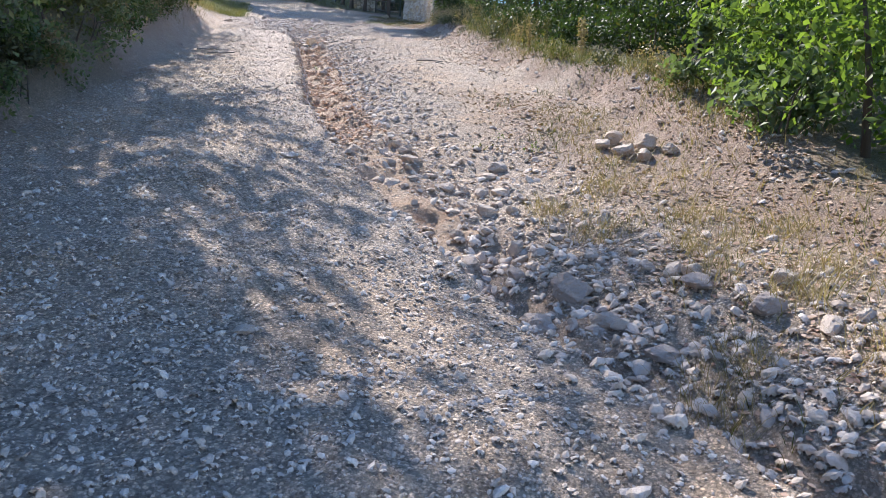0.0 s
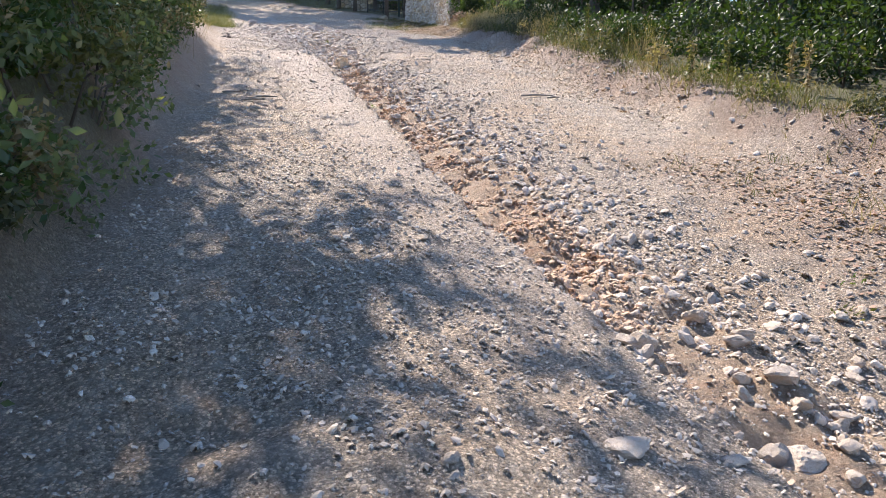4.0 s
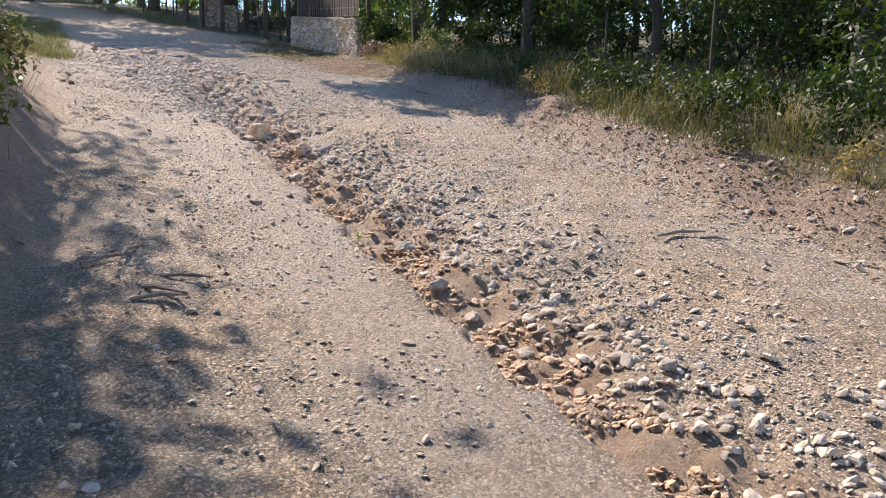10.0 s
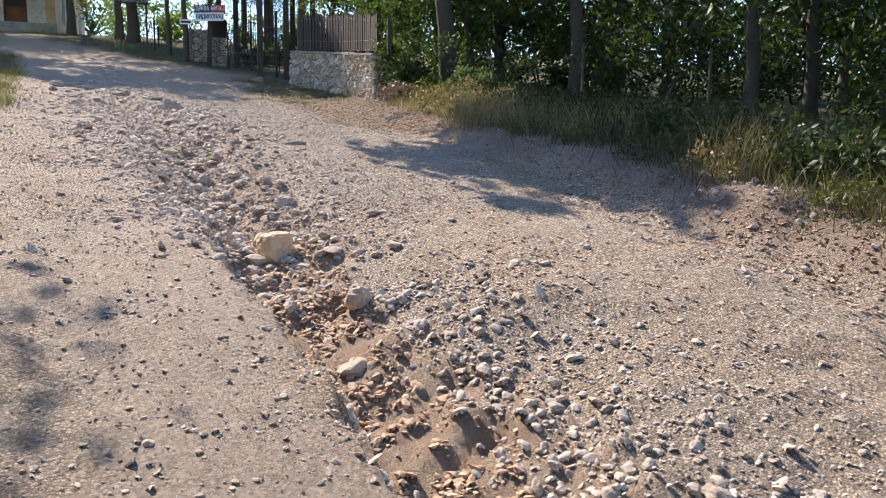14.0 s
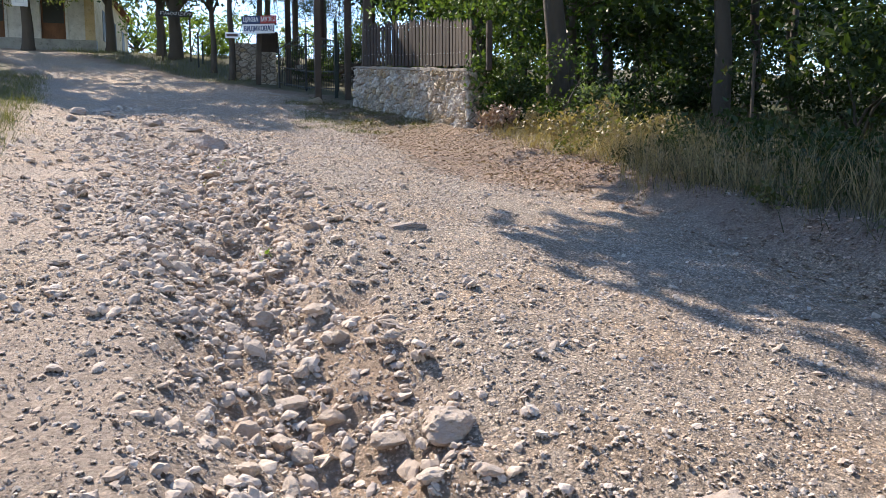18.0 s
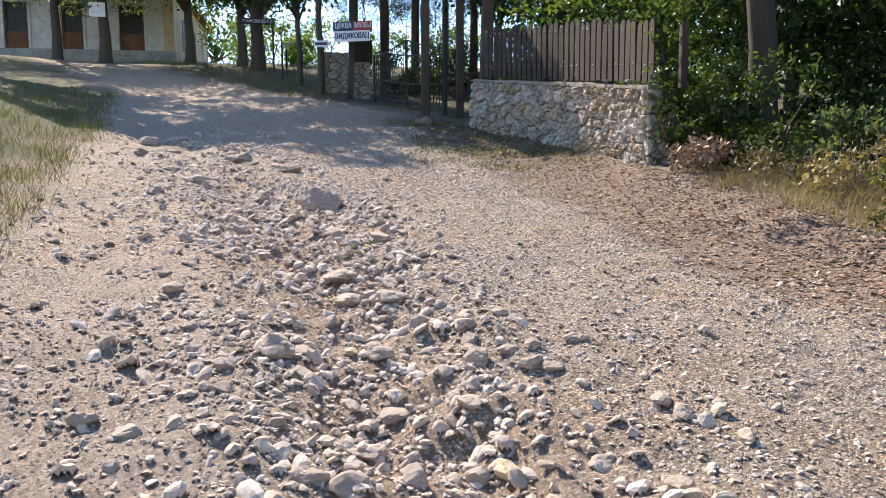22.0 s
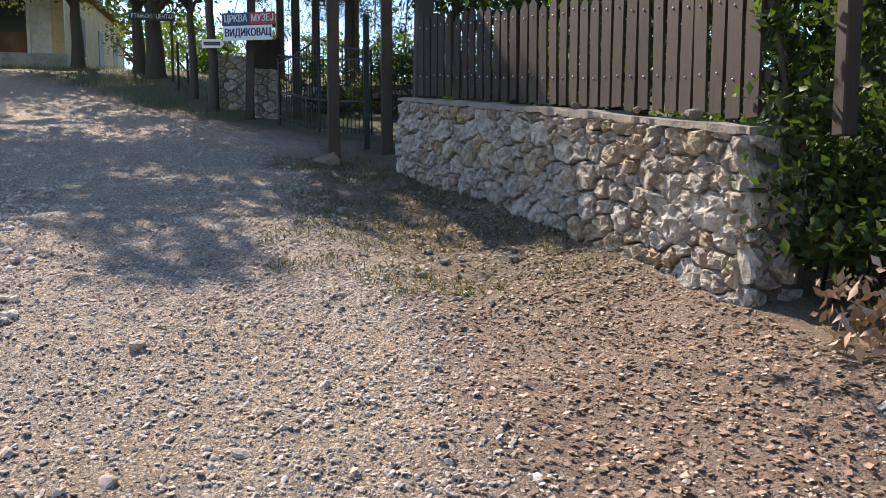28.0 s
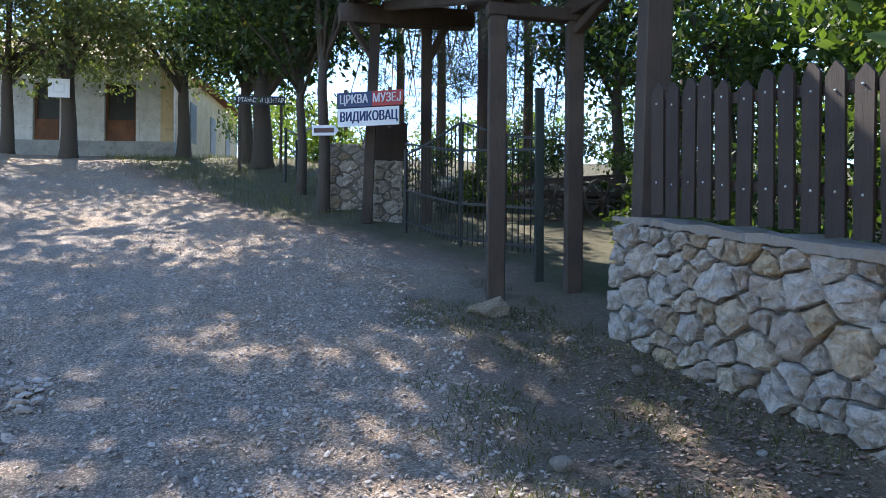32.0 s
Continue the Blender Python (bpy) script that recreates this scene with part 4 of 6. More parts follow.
wheel(.55, 0, .42), wheel(-.5, .1, .38), wheel(.55, 1.0, .42)
part("bed", box(-1.0, 1.0, .15, .9, .5, .6, .01), M_WOOD_DARK, cart)
for y in (.18, .88):
    bm = bmesh.new()
    beam(bm, (-1.1, y, .75), (1.1, y, .95), .04, .06, .005)
    part("side_rail", bm, M_WOOD_DARK, cart)
bm = bmesh.new()
beam(bm, (-.9, .5, .5), (-2.0, .45, .3), .07, .07, .005)
part("shaft", bm, M_WOOD_DARK, cart)
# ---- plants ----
# dark leaves, deepened further so the wood's shade sits in their colour
M_LEAF_DARK = leaf_material("shade_darkened_leaves", (.014, .025, .009), (.046, .068, .021), glow=.3)
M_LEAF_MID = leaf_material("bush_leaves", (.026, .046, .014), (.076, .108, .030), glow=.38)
# lighter copy of the bush leaves, with sunlight put into the colour
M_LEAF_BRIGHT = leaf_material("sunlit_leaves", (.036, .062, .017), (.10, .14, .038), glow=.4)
M_LEAF_GREY = leaf_material("silvery_bramble_leaves", (.06, .085, .045), (.14, .17, .11))
# dusty grey-green leaves, paled further to paint in the haze over them
M_LEAF_BANK = leaf_material("haze_paled_dusty_leaves", (.065, .085, .04), (.18, .20, .10), (.36, .29, .17), .18, .35)
# yellow-green leaves, lightened to carry the sun that falls on them
M_LEAF_SUN = leaf_material("sunlit_yellow_green_leaves", (.055, .085, .022), (.16, .21, .055), glow=.48)
M_NEEDLE = leaf_material("pine_needles", (.018, .030, .016), (.045, .062, .030), glow=.2)
M_LEAF_ROT = leaf_material("rotting_leaves", (.13, .08, .055), (.27, .18, .125), (.36, .26, .19), .2, .05)
M_LEAF_PALE = leaf_material("pale_dead_leaves", (.36, .26, .18), (.60, .475, .375), (.68, .57, .47), .3, .06)
M_LEAF_DEAD = leaf_material("dead_brown_leaves", (.23, .135, .095), (.43, .29, .21), (.58, .46, .36), .3, .06)
M_STRAW = leaf_material("dry_straw_grass", (.16, .115, .06), (.36, .27, .15), (.46, .37, .24), .2, .2)
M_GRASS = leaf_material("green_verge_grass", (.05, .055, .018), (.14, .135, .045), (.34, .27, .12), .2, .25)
# darker copy of the verge grass, its shade put into the colour
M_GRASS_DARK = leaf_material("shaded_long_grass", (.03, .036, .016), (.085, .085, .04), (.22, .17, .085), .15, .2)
M_BARK = bark_material("grey_brown_bark", (.035, .027, .020), (.115, .092, .070))
M_BARK_PINE = bark_material("pine_bark", (.040, .026, .020), (.13, .085, .062))
M_TWIG = bark_material("bare_twig_bark", (.12, .10, .085), (.30, .27, .24))


def leaf_arrays(centres, sizes, rng, narrow=.5, droop=.0):
    """Folded leaves, two triangles each, turned every way round."""
    n = len(centres)
    way = rng.normal(size=(n, 3))
    way[:, 2] -= droop
    way /= np.linalg.norm(way, axis=1)[:, None]
    side = np.cross(way, rng.normal(size=(n, 3)))
    side /= np.linalg.norm(side, axis=1)[:, None] + 1e-9
    up = np.cross(side, way)
    L, W = sizes[:, None], sizes[:, None] * narrow * .5
    v = np.stack([centres, centres + way * L * .45 + side * W + up * W * .35, centres + way * L, centres + way * L * .45 - side * W + up * W * .35], 1)
    k = np.arange(n)[:, None] * 4
    f = np.concatenate([k + np.array([[0, 1, 2]]), k + np.array([[0, 2, 3]])])
    return v.reshape(-1, 3), f


def clumped(rng, n, middle, radii, clumps, spread, shell=.55):
    """Leaf places in uneven clumps over a rounded mass."""
    d = rng.normal(size=(clumps, 3))
    d /= np.linalg.norm(d, axis=1)[:, None]
    r = (shell + (1.08 - shell) * rng.rand(clumps) ** .6)[:, None] * rng.uniform(.8, 1.12, (clumps, 1))
    c = np.asarray(middle) + d * r * np.asarray(radii)
    pick = rng.randint(0, clumps, n)
    size = rng.uniform(.5, 1.35, clumps)
    return c[pick] + rng.normal(size=(n, 3)) * spread * size[pick][:, None] * np.array([1, 1, .7]), c


def bush(label, x, y, w, h, n, leaf, material, seed, name="bush", stems=6, sink=.0, hang=.25):
    rng = np.random.RandomState(seed)
    thing = tagged(base(name, x, y), label, name.replace("_", " "))
    n, leaf = int(n * .6), leaf * 1.25
    pts, c = clumped(rng, n, (0, 0, h * .5 - sink), (w * .5, w * .5, h * .5), max(10, n // 90), w * .085 + .03)
    low = np.array([lie(x + a, y + b) for a, b in c[:, :2]]).mean() - lie(x, y)
    pts = pts[pts[:, 2] > -hang + min(0, low)]
    v, f = leaf_arrays(pts, leaf * rng.uniform(.6, 1.3, len(pts)), rng)
    link("foliage", array_mesh("foliage", v, f), material, thing)
    for k in range(min(stems, 3)):
        e = c[rng.randint(len(c))]
        b0 = rng.normal(size=2) * .1 * w
        mid = np.array([b0[0] + .4 * (e[0] - b0[0]), b0[1] + .4 * (e[1] - b0[1]), e[2] * .55])
        bm = bmesh.new()
        tube(bm, [(b0[0], b0[1], -.25), tuple(mid), tuple(e)], [.018 * h, .012 * h, .004 * h], 5)
        part("stem", bm, M_BARK, thing, flat=False)
    return thing


def tree(label, x, y, trunk_h, r0, crown_at, crown_r, n, leaf, material, seed, bark=None, narrow=.5, clumps=70, spread=.42, lean=(0, 0), limbs=7, name="tree", shell=.35, extra=()):
    rng = np.random.RandomState(seed)
    thing = tagged(base(name, x, y), label, "tree")
    n, leaf = int(n * .6), leaf * 1.26
    cx, cy, cz = crown_at
    pts, c = clumped(rng, n, crown_at, crown_r, clumps, spread, shell)
    if extra:
        add = np.array(extra)[rng.randint(0, len(extra), 110 * len(extra))]
        pts = np.concatenate([pts, add + rng.normal(size=add.shape) * (.28, .28, .16)])
    sizes = leaf * rng.uniform(.6, 1.35, len(pts))
    sizes[n:] = np.minimum(sizes[n:], .13) * .85
    v, f = leaf_arrays(pts, sizes, rng, narrow, .4)
    bm = bmesh.new()
    top = Vector((lean[0], lean[1], trunk_h))
    pts_t = [(0, 0, -.3), (lean[0] * .05 + .02, lean[1] * .05, .25), (lean[0] * .3 + .04, lean[1] * .3 - .03, trunk_h * .33), (lean[0] * .66 - .03, lean[1] * .66 + .03, trunk_h * .66), tuple(top)]
    tube(bm, pts_t, [r0 * 1.45, r0 * 1.05, r0 * .9, r0 * .78, r0 * .55], 12)
    for k in range(limbs):
        e = Vector(c[rng.randint(len(c))])
        f0 = rng.uniform(.62, 1.0)
        a = Vector(pts_t[3]).lerp(top, (f0 - .6) / .4)
        mid = a.lerp(e, .45) + Vector((0, 0, .25))
        tube(bm, [tuple(a), tuple(mid), tuple(e)], [r0 * .42, r0 * .26, r0 * .07], 7)
    part("trunk", bm, bark or M_BARK, thing, flat=False)
    link("crown", array_mesh("crown", v, f), material, thing)
    return thing


def blades(name, label, places, heights, widths, material, seed, lean=.35, category="grass"):
    """Grass: bent blades of three triangles each, standing on the ground."""
    rng = np.random.RandomState(seed)
    n = len(places)
    a = rng.uniform(0, math.tau, n)
    side = np.stack([np.cos(a), np.sin(a), a * 0], -1) * widths[:, None] * .5
    b = rng.uniform(0, math.tau, n)
    tip = np.stack([np.cos(b), np.sin(b), b * 0], -1) * (heights * lean * rng.uniform(.3, 1.6, n))[:, None]
    up = np.stack([a * 0, a * 0, heights], -1)
    root = np.stack([places[:, 0], places[:, 1], height(places[:, 0], places[:, 1]) - .02], -1)
    v = np.stack([root - side, root + side, root + tip * .4 + up * .6 - side * .7, root + tip * .4 + up * .6 + side * .7, root + tip + up], 1)
    k = np.arange(n)[:, None] * 5
    f = np.concatenate([k + np.array([q]) for q in ([0, 1, 3], [0, 3, 2], [2, 3, 4])])
    me = array_mesh(name, v.reshape(-1, 3), f)
    return tagged(link(name, me, material), label, category, kind="stuff")


def along_edge(rng, n, edge, y0, y1, inner, outer, sign=1, tuft=.12):
    """Places in tufts beside the road's edge."""
    m = max(1, n // 14)
    ty = rng.uniform(y0, y1, m)
    tx = edge(ty) + sign * (inner + (outer - inner) * rng.rand(m) ** 1.4)
    pick = rng.randint(0, m, n)
    near = np.clip(1.6 - .0 * pick, 0, 2) * rng.uniform(.35, 1.25, m)[pick]
    along_edge.scale = near
    return np.stack([tx[pick] + rng.normal(size=n) * tuft, ty[pick] + rng.normal(size=n) * tuft], -1)


# hedge on the bank
HEDGE = ["dense dark green hedge shrub on the earth bank", "leafy hedge shrub growing over the steep roadside bank"]
rng = np.random.RandomState(21)
y = -4.5
k = 0
while y < 16.5:
    el0 = float(edge_left(y))
    hh = np.interp(y, (-5, 9, 13, 17), (1.9, 1.9, 1.4, .8))
    row = "hedge shrubs on the bank"
    tagged(bush(HEDGE[k % 2], el0 - float(np.interp(y, (4, 6.5, 9, 12, 16), (.6, 1.15, 1.2, 1.4, 1.6))) + rng.uniform(-.12, .1), y, rng.uniform(1.3, 1.6), hh * rng.uniform(.85, 1.1), 3800, .06, (M_LEAF_BANK, M_LEAF_MID, M_LEAF_BANK)[k % 3], 200 + k, "hedge_shrub", sink=.2, hang=.55), group=row)
    tagged(bush(HEDGE[(k + 1) % 2], el0 - float(np.interp(y, (6, 10, 14), (1.75, 2.3, 2.7))) + rng.uniform(-.2, .2), y + .4, 1.9, hh * rng.uniform(1.2, 1.5), 2600, .08, (M_LEAF_MID, M_LEAF_DARK)[k % 3 == 1], 260 + k, "hedge_shrub"), group=row)
    if y < 4.6:
        bush("low weeds and ivy at the foot of the bank", el0 - .3 + rng.uniform(-.1, .1), y + .5, rng.uniform(.6, .9), rng.uniform(.45, .8), 1500, .05, (M_LEAF_BANK, M_LEAF_MID, M_GRASS_DARK)[k % 3], 230 + k, "bank_weed")
    y += 1.0
    k += 1
# dry and green growth hanging over the bank's edge
rng = np.random.RandomState(23)
for k, y in enumerate(np.arange(3.6, 17, .62)):
    y = float(y)
    out = float(np.interp(y, (3.5, 5, 6.5, 8, 10, 13, 17), (.68, .62, .5, .5, .68, .8, 1.0)))
    tagged(bush("dry and green growth hanging over the bank", float(edge_left(y)) - out + rng.uniform(-.1, .1), y, rng.uniform(.75, 1.05), rng.uniform(.6, 1.0) * float(np.interp(y, (4, 13, 17), (1, .85, .55))), 1500, .055, (M_LEAF_BANK, M_LEAF_BANK, M_STRAW, M_LEAF_MID, M_GRASS)[k % 5], 330 + k, "bank_growth", sink=.1, hang=.2), group="growth along the bank")
for k, y in enumerate(np.arange(3.2, 5.2, .55)):
    y = float(y)
    tagged(bush("dry and green growth hanging over the bank", float(edge_left(y)) - rng.uniform(.22, .42) - float(np.interp(y, (5, 8), (0, .25))), y, rng.uniform(.55, .8), rng.uniform(.4, .65), 1000, .05, (M_LEAF_BANK, M_GRASS_DARK, M_LEAF_MID, M_STRAW)[k % 4], 370 + k, "bank_growth", sink=.05, hang=.25), group="growth along the bank")
# unseen trees on the bank, placed for the shade they cast over the road
for k, (x, y, off, cz, r, n) in enumerate(((-3.9, -1.4, .9, 4.9, 2.0, 6500), (-3.9, 2.0, .9, 4.9, 2.0, 6500), (-3.9, 5.4, 1.3, 4.9, 1.8, 4800), (-4.0, 7.7, .55, 4.9, 1.5, 4200), (-4.5, 10.3, .6, 4.8, 1.7, 1800), (-5.5, 12.6, .5, 4.7, 1.6, 3600), (-6.5, 14.2, .4, 4.7, 1.1, 1500), (-6.8, 16.9, .5, 4.6, 1.25, 3600), (-7.0, 19.4, .3, 4.8, 1.2, 3000), (-7.0, 21.6, .6, 5.2, 1.0, 800))):
    # extra leaf clusters hung unseen over the road to shade the gully's mouth
    tree("leafy roadside tree standing behind the hedge bank", x, y, 4.2, .11, (off, -.1, cz), (r, r, 1.4), n, .165, M_LEAF_MID, 300 + k, clumps=52, spread=.33, lean=(.3, 0), extra=() if k != 2 else [(a, b, 4.5 + .25 * math.sin(9 * a)) for a in (3.15, 3.5, 3.85, 4.2) for b in (.6, 1.1, 1.6, 2.1, 2.6, 3.0)])

# bushes on the other side, near the start
for k, y in enumerate(np.arange(5.2, 25, 1.3)):
    tagged(bush("small weedy clump on the edge of the verge", float(edge_right(y)) + (.35, .6, .45)[k % 3], y, (.5, .7, .4)[k % 3], (.22, .34, .18, .28)[k % 4], 420, .045, (M_GRASS, M_STRAW, M_GRASS_DARK, M_GRASS)[k % 4], 1000 + k, "weed_clump"), group="weed clumps along the verge")
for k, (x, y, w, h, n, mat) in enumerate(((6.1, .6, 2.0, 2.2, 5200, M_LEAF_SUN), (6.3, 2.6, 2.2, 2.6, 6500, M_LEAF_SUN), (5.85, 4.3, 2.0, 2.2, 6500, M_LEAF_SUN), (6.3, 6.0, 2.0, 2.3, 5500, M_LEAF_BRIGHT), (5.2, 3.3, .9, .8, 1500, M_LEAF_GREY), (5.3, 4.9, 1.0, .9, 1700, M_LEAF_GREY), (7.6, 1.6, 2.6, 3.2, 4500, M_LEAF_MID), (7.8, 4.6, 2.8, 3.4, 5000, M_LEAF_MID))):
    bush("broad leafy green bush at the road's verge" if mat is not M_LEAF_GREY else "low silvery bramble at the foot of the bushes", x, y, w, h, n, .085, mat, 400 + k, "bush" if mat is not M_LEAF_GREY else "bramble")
rng = np.random.RandomState(31)
k = 0
for y in np.arange(8.5, 23.5, 1.15):
    x = float(edge_right(y)) + rng.uniform(1.5, 2.0)
    hh = np.interp(y, (8, 13, 15, 24), (.95, .8, .45, .45))
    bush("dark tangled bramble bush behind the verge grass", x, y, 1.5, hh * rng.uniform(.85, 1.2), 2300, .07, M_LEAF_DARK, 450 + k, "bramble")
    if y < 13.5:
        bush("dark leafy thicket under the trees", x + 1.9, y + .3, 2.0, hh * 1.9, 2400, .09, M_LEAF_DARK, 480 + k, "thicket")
    k += 1
# wood behind the verge
rng = np.random.RandomState(41)
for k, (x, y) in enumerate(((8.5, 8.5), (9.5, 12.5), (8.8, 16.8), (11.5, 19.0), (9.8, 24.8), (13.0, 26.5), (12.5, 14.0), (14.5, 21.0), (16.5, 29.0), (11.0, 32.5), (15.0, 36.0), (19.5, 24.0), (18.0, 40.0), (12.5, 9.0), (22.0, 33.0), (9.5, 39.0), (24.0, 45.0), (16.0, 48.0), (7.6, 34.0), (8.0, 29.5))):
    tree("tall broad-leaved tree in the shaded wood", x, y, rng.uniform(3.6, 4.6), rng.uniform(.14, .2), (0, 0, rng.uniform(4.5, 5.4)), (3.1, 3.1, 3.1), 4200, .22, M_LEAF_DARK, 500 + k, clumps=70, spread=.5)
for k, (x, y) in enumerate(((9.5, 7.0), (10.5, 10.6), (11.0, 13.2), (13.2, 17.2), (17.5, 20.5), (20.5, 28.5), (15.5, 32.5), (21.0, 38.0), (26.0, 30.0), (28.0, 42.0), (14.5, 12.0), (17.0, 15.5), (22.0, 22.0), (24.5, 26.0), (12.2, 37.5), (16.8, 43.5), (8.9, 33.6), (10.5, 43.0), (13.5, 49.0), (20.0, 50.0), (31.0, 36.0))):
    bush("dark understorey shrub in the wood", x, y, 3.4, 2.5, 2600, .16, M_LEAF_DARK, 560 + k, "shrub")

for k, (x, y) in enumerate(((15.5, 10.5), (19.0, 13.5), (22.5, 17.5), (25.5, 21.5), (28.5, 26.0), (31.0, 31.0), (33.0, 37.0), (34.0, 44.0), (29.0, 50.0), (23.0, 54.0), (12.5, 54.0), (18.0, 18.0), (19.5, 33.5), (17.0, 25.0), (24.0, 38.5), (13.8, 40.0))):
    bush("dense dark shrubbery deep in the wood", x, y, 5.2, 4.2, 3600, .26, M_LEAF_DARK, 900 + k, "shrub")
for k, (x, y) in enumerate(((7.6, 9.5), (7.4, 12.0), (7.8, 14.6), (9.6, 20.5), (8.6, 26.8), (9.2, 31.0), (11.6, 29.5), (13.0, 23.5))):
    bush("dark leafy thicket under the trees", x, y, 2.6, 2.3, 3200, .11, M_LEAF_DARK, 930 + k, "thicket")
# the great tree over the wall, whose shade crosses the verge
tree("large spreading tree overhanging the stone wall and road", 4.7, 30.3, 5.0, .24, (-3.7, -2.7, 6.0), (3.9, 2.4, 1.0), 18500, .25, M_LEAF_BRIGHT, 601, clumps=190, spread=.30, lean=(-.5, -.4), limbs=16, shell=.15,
     extra=((-3.5, .8, 2.35), (-2.9, -.1, 2.45), (-2.4, -.7, 2.1), (-2.0, -1.0, 2.25), (-4.1, -1.3, 2.75), (-1.6, -1.4, 2.4), (-3.2, .4, 2.9)))
# two unseen trees, added only to throw shade over the upper road
tree("spreading tree added out of view to shade the gateway road", -13.3, 43.5, 6.5, .3, (8.9, 2.3, 8.2), (4.7, 3.6, 1.7), 6000, .24, M_LEAF_MID, 602, clumps=48, spread=.42, lean=(2.6, 0), limbs=18, shell=.1)
tree("spreading tree added out of view to shade the upper bend", -16.0, 50.5, 6.2, .3, (5.6, -.6, 7.6), (5.0, 4.2, 1.7), 13000, .24, M_LEAF_MID, 603, clumps=92, spread=.4, lean=(2.0, 0), limbs=14, shell=.15)
# creeper-covered end of the wall
for k, (x, y, w, h, n, mat) in enumerate(((3.25, 29.5, 1.1, 1.9, 3600, M_LEAF_MID), (3.3, 28.9, .8, 1.0, 1800, M_LEAF_DARK), (4.3, 29.4, 1.3, 1.7, 2600, M_LEAF_MID), (4.6, 28.2, .9, .9, 1500, M_LEAF_GREY), (5.6, 28.6, 1.5, 1.5, 2600, M_LEAF_DARK), (3.05, 29.75, .7, 2.6, 2600, M_LEAF_MID))):
    bush("creeper and bramble mass over the wall's end", x, y, w, h, n, .075, mat, 620 + k, "creeper")
bush("heap of orange-brown dead fern at the wall's end", 2.95, 28.7, .75, .4, 1100, .07, M_LEAF_DEAD, 631, "dead_fern")
for k, (x, y, w, h) in enumerate(((3.3, 27.6, .8, .4), (3.1, 26.4, .7, .35), (3.6, 25.6, .9, .5), (3.2, 24.8, .7, .4), (3.9, 26.9, .9, .6), (3.5, 28.2, .7, .45), (4.4, 25.6, .9, .4), (3.9, 24.2, .8, .35))):
    bush("dry straw-coloured weed clump in the sun", x, y, w, h, 900, .06, (M_STRAW, M_STRAW, M_GRASS)[k % 3], 632 + k, "dry_weed")
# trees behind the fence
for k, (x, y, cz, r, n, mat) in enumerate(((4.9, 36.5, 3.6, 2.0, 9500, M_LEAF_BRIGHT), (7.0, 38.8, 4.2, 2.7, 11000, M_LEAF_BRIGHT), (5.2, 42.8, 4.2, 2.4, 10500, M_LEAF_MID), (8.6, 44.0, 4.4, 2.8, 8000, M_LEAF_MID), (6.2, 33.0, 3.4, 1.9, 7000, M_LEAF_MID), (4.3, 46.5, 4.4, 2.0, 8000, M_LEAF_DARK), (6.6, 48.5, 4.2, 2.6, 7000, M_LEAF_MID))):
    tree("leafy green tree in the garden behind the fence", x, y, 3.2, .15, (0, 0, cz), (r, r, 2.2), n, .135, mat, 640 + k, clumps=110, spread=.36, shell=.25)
# pines by the gate
for k, (x, y, h, r0) in enumerate(((1.55, 49.5, 9.5, .17), (2.8, 49.8, 9.0, .14), (3.4, 47.0, 8.0, .15), (.6, 52.0, 9.5, .15), (2.2, 55.0, 9.5, .16), (-.6, 54.0, 9.0, .15))):
    tree("tall slender pine with sparse needles by the gate", x, y, h, r0, (0, 0, h * .56), (2.1, 2.1, 4.0), 11000, .17, M_NEEDLE, 660 + k, M_BARK_PINE, .10, 75, .24, limbs=26, name="pine_tree")
for k, (x, y, w, h) in enumerate(((.5, 45.2, 1.3, .9), (1.5, 45.4, 1.4, 1.0), (2.2, 46.6, 1.6, 1.5), (3.9, 45.0, 1.5, 1.3), (.9, 47.2, 1.6, 1.3), (3.2, 47.8, 1.8, 1.7), (-.2, 48.0, 1.6, 1.2))):
    bush("dark overgrown shrub inside the garden gate", x, y, w, h, 1900, .08, (M_LEAF_DARK, M_LEAF_MID)[k % 2], 690 + k, "shrub")
for k, (x, y, w, h) in enumerate(((3.6, 34.6, 1.3, 1.5), (3.9, 32.8, 1.4, 1.3), (4.2, 31.2, 1.4, 1.4), (3.4, 36.4, 1.5, 1.6), (4.0, 38.4, 1.8, 1.9), (5.4, 40.4, 2.2, 2.2), (3.3, 41.6, 1.5, 1.2), (6.4, 35.4, 2.0, 2.0), (6.6, 43.6, 2.4, 2.4), (5.0, 46.2, 2.2, 2.0), (6.0, 50.5, 2.6, 2.4), (3.4, 52.5, 2.4, 1.7), (9.0, 52.0, 3.0, 2.8))):
    bush("leafy green shrub in the garden behind the fence", x, y, w, h, int(1500 + 500 * w), .095, (M_LEAF_MID, M_LEAF_BRIGHT, M_LEAF_DARK)[k % 3], 1100 + k, "shrub")
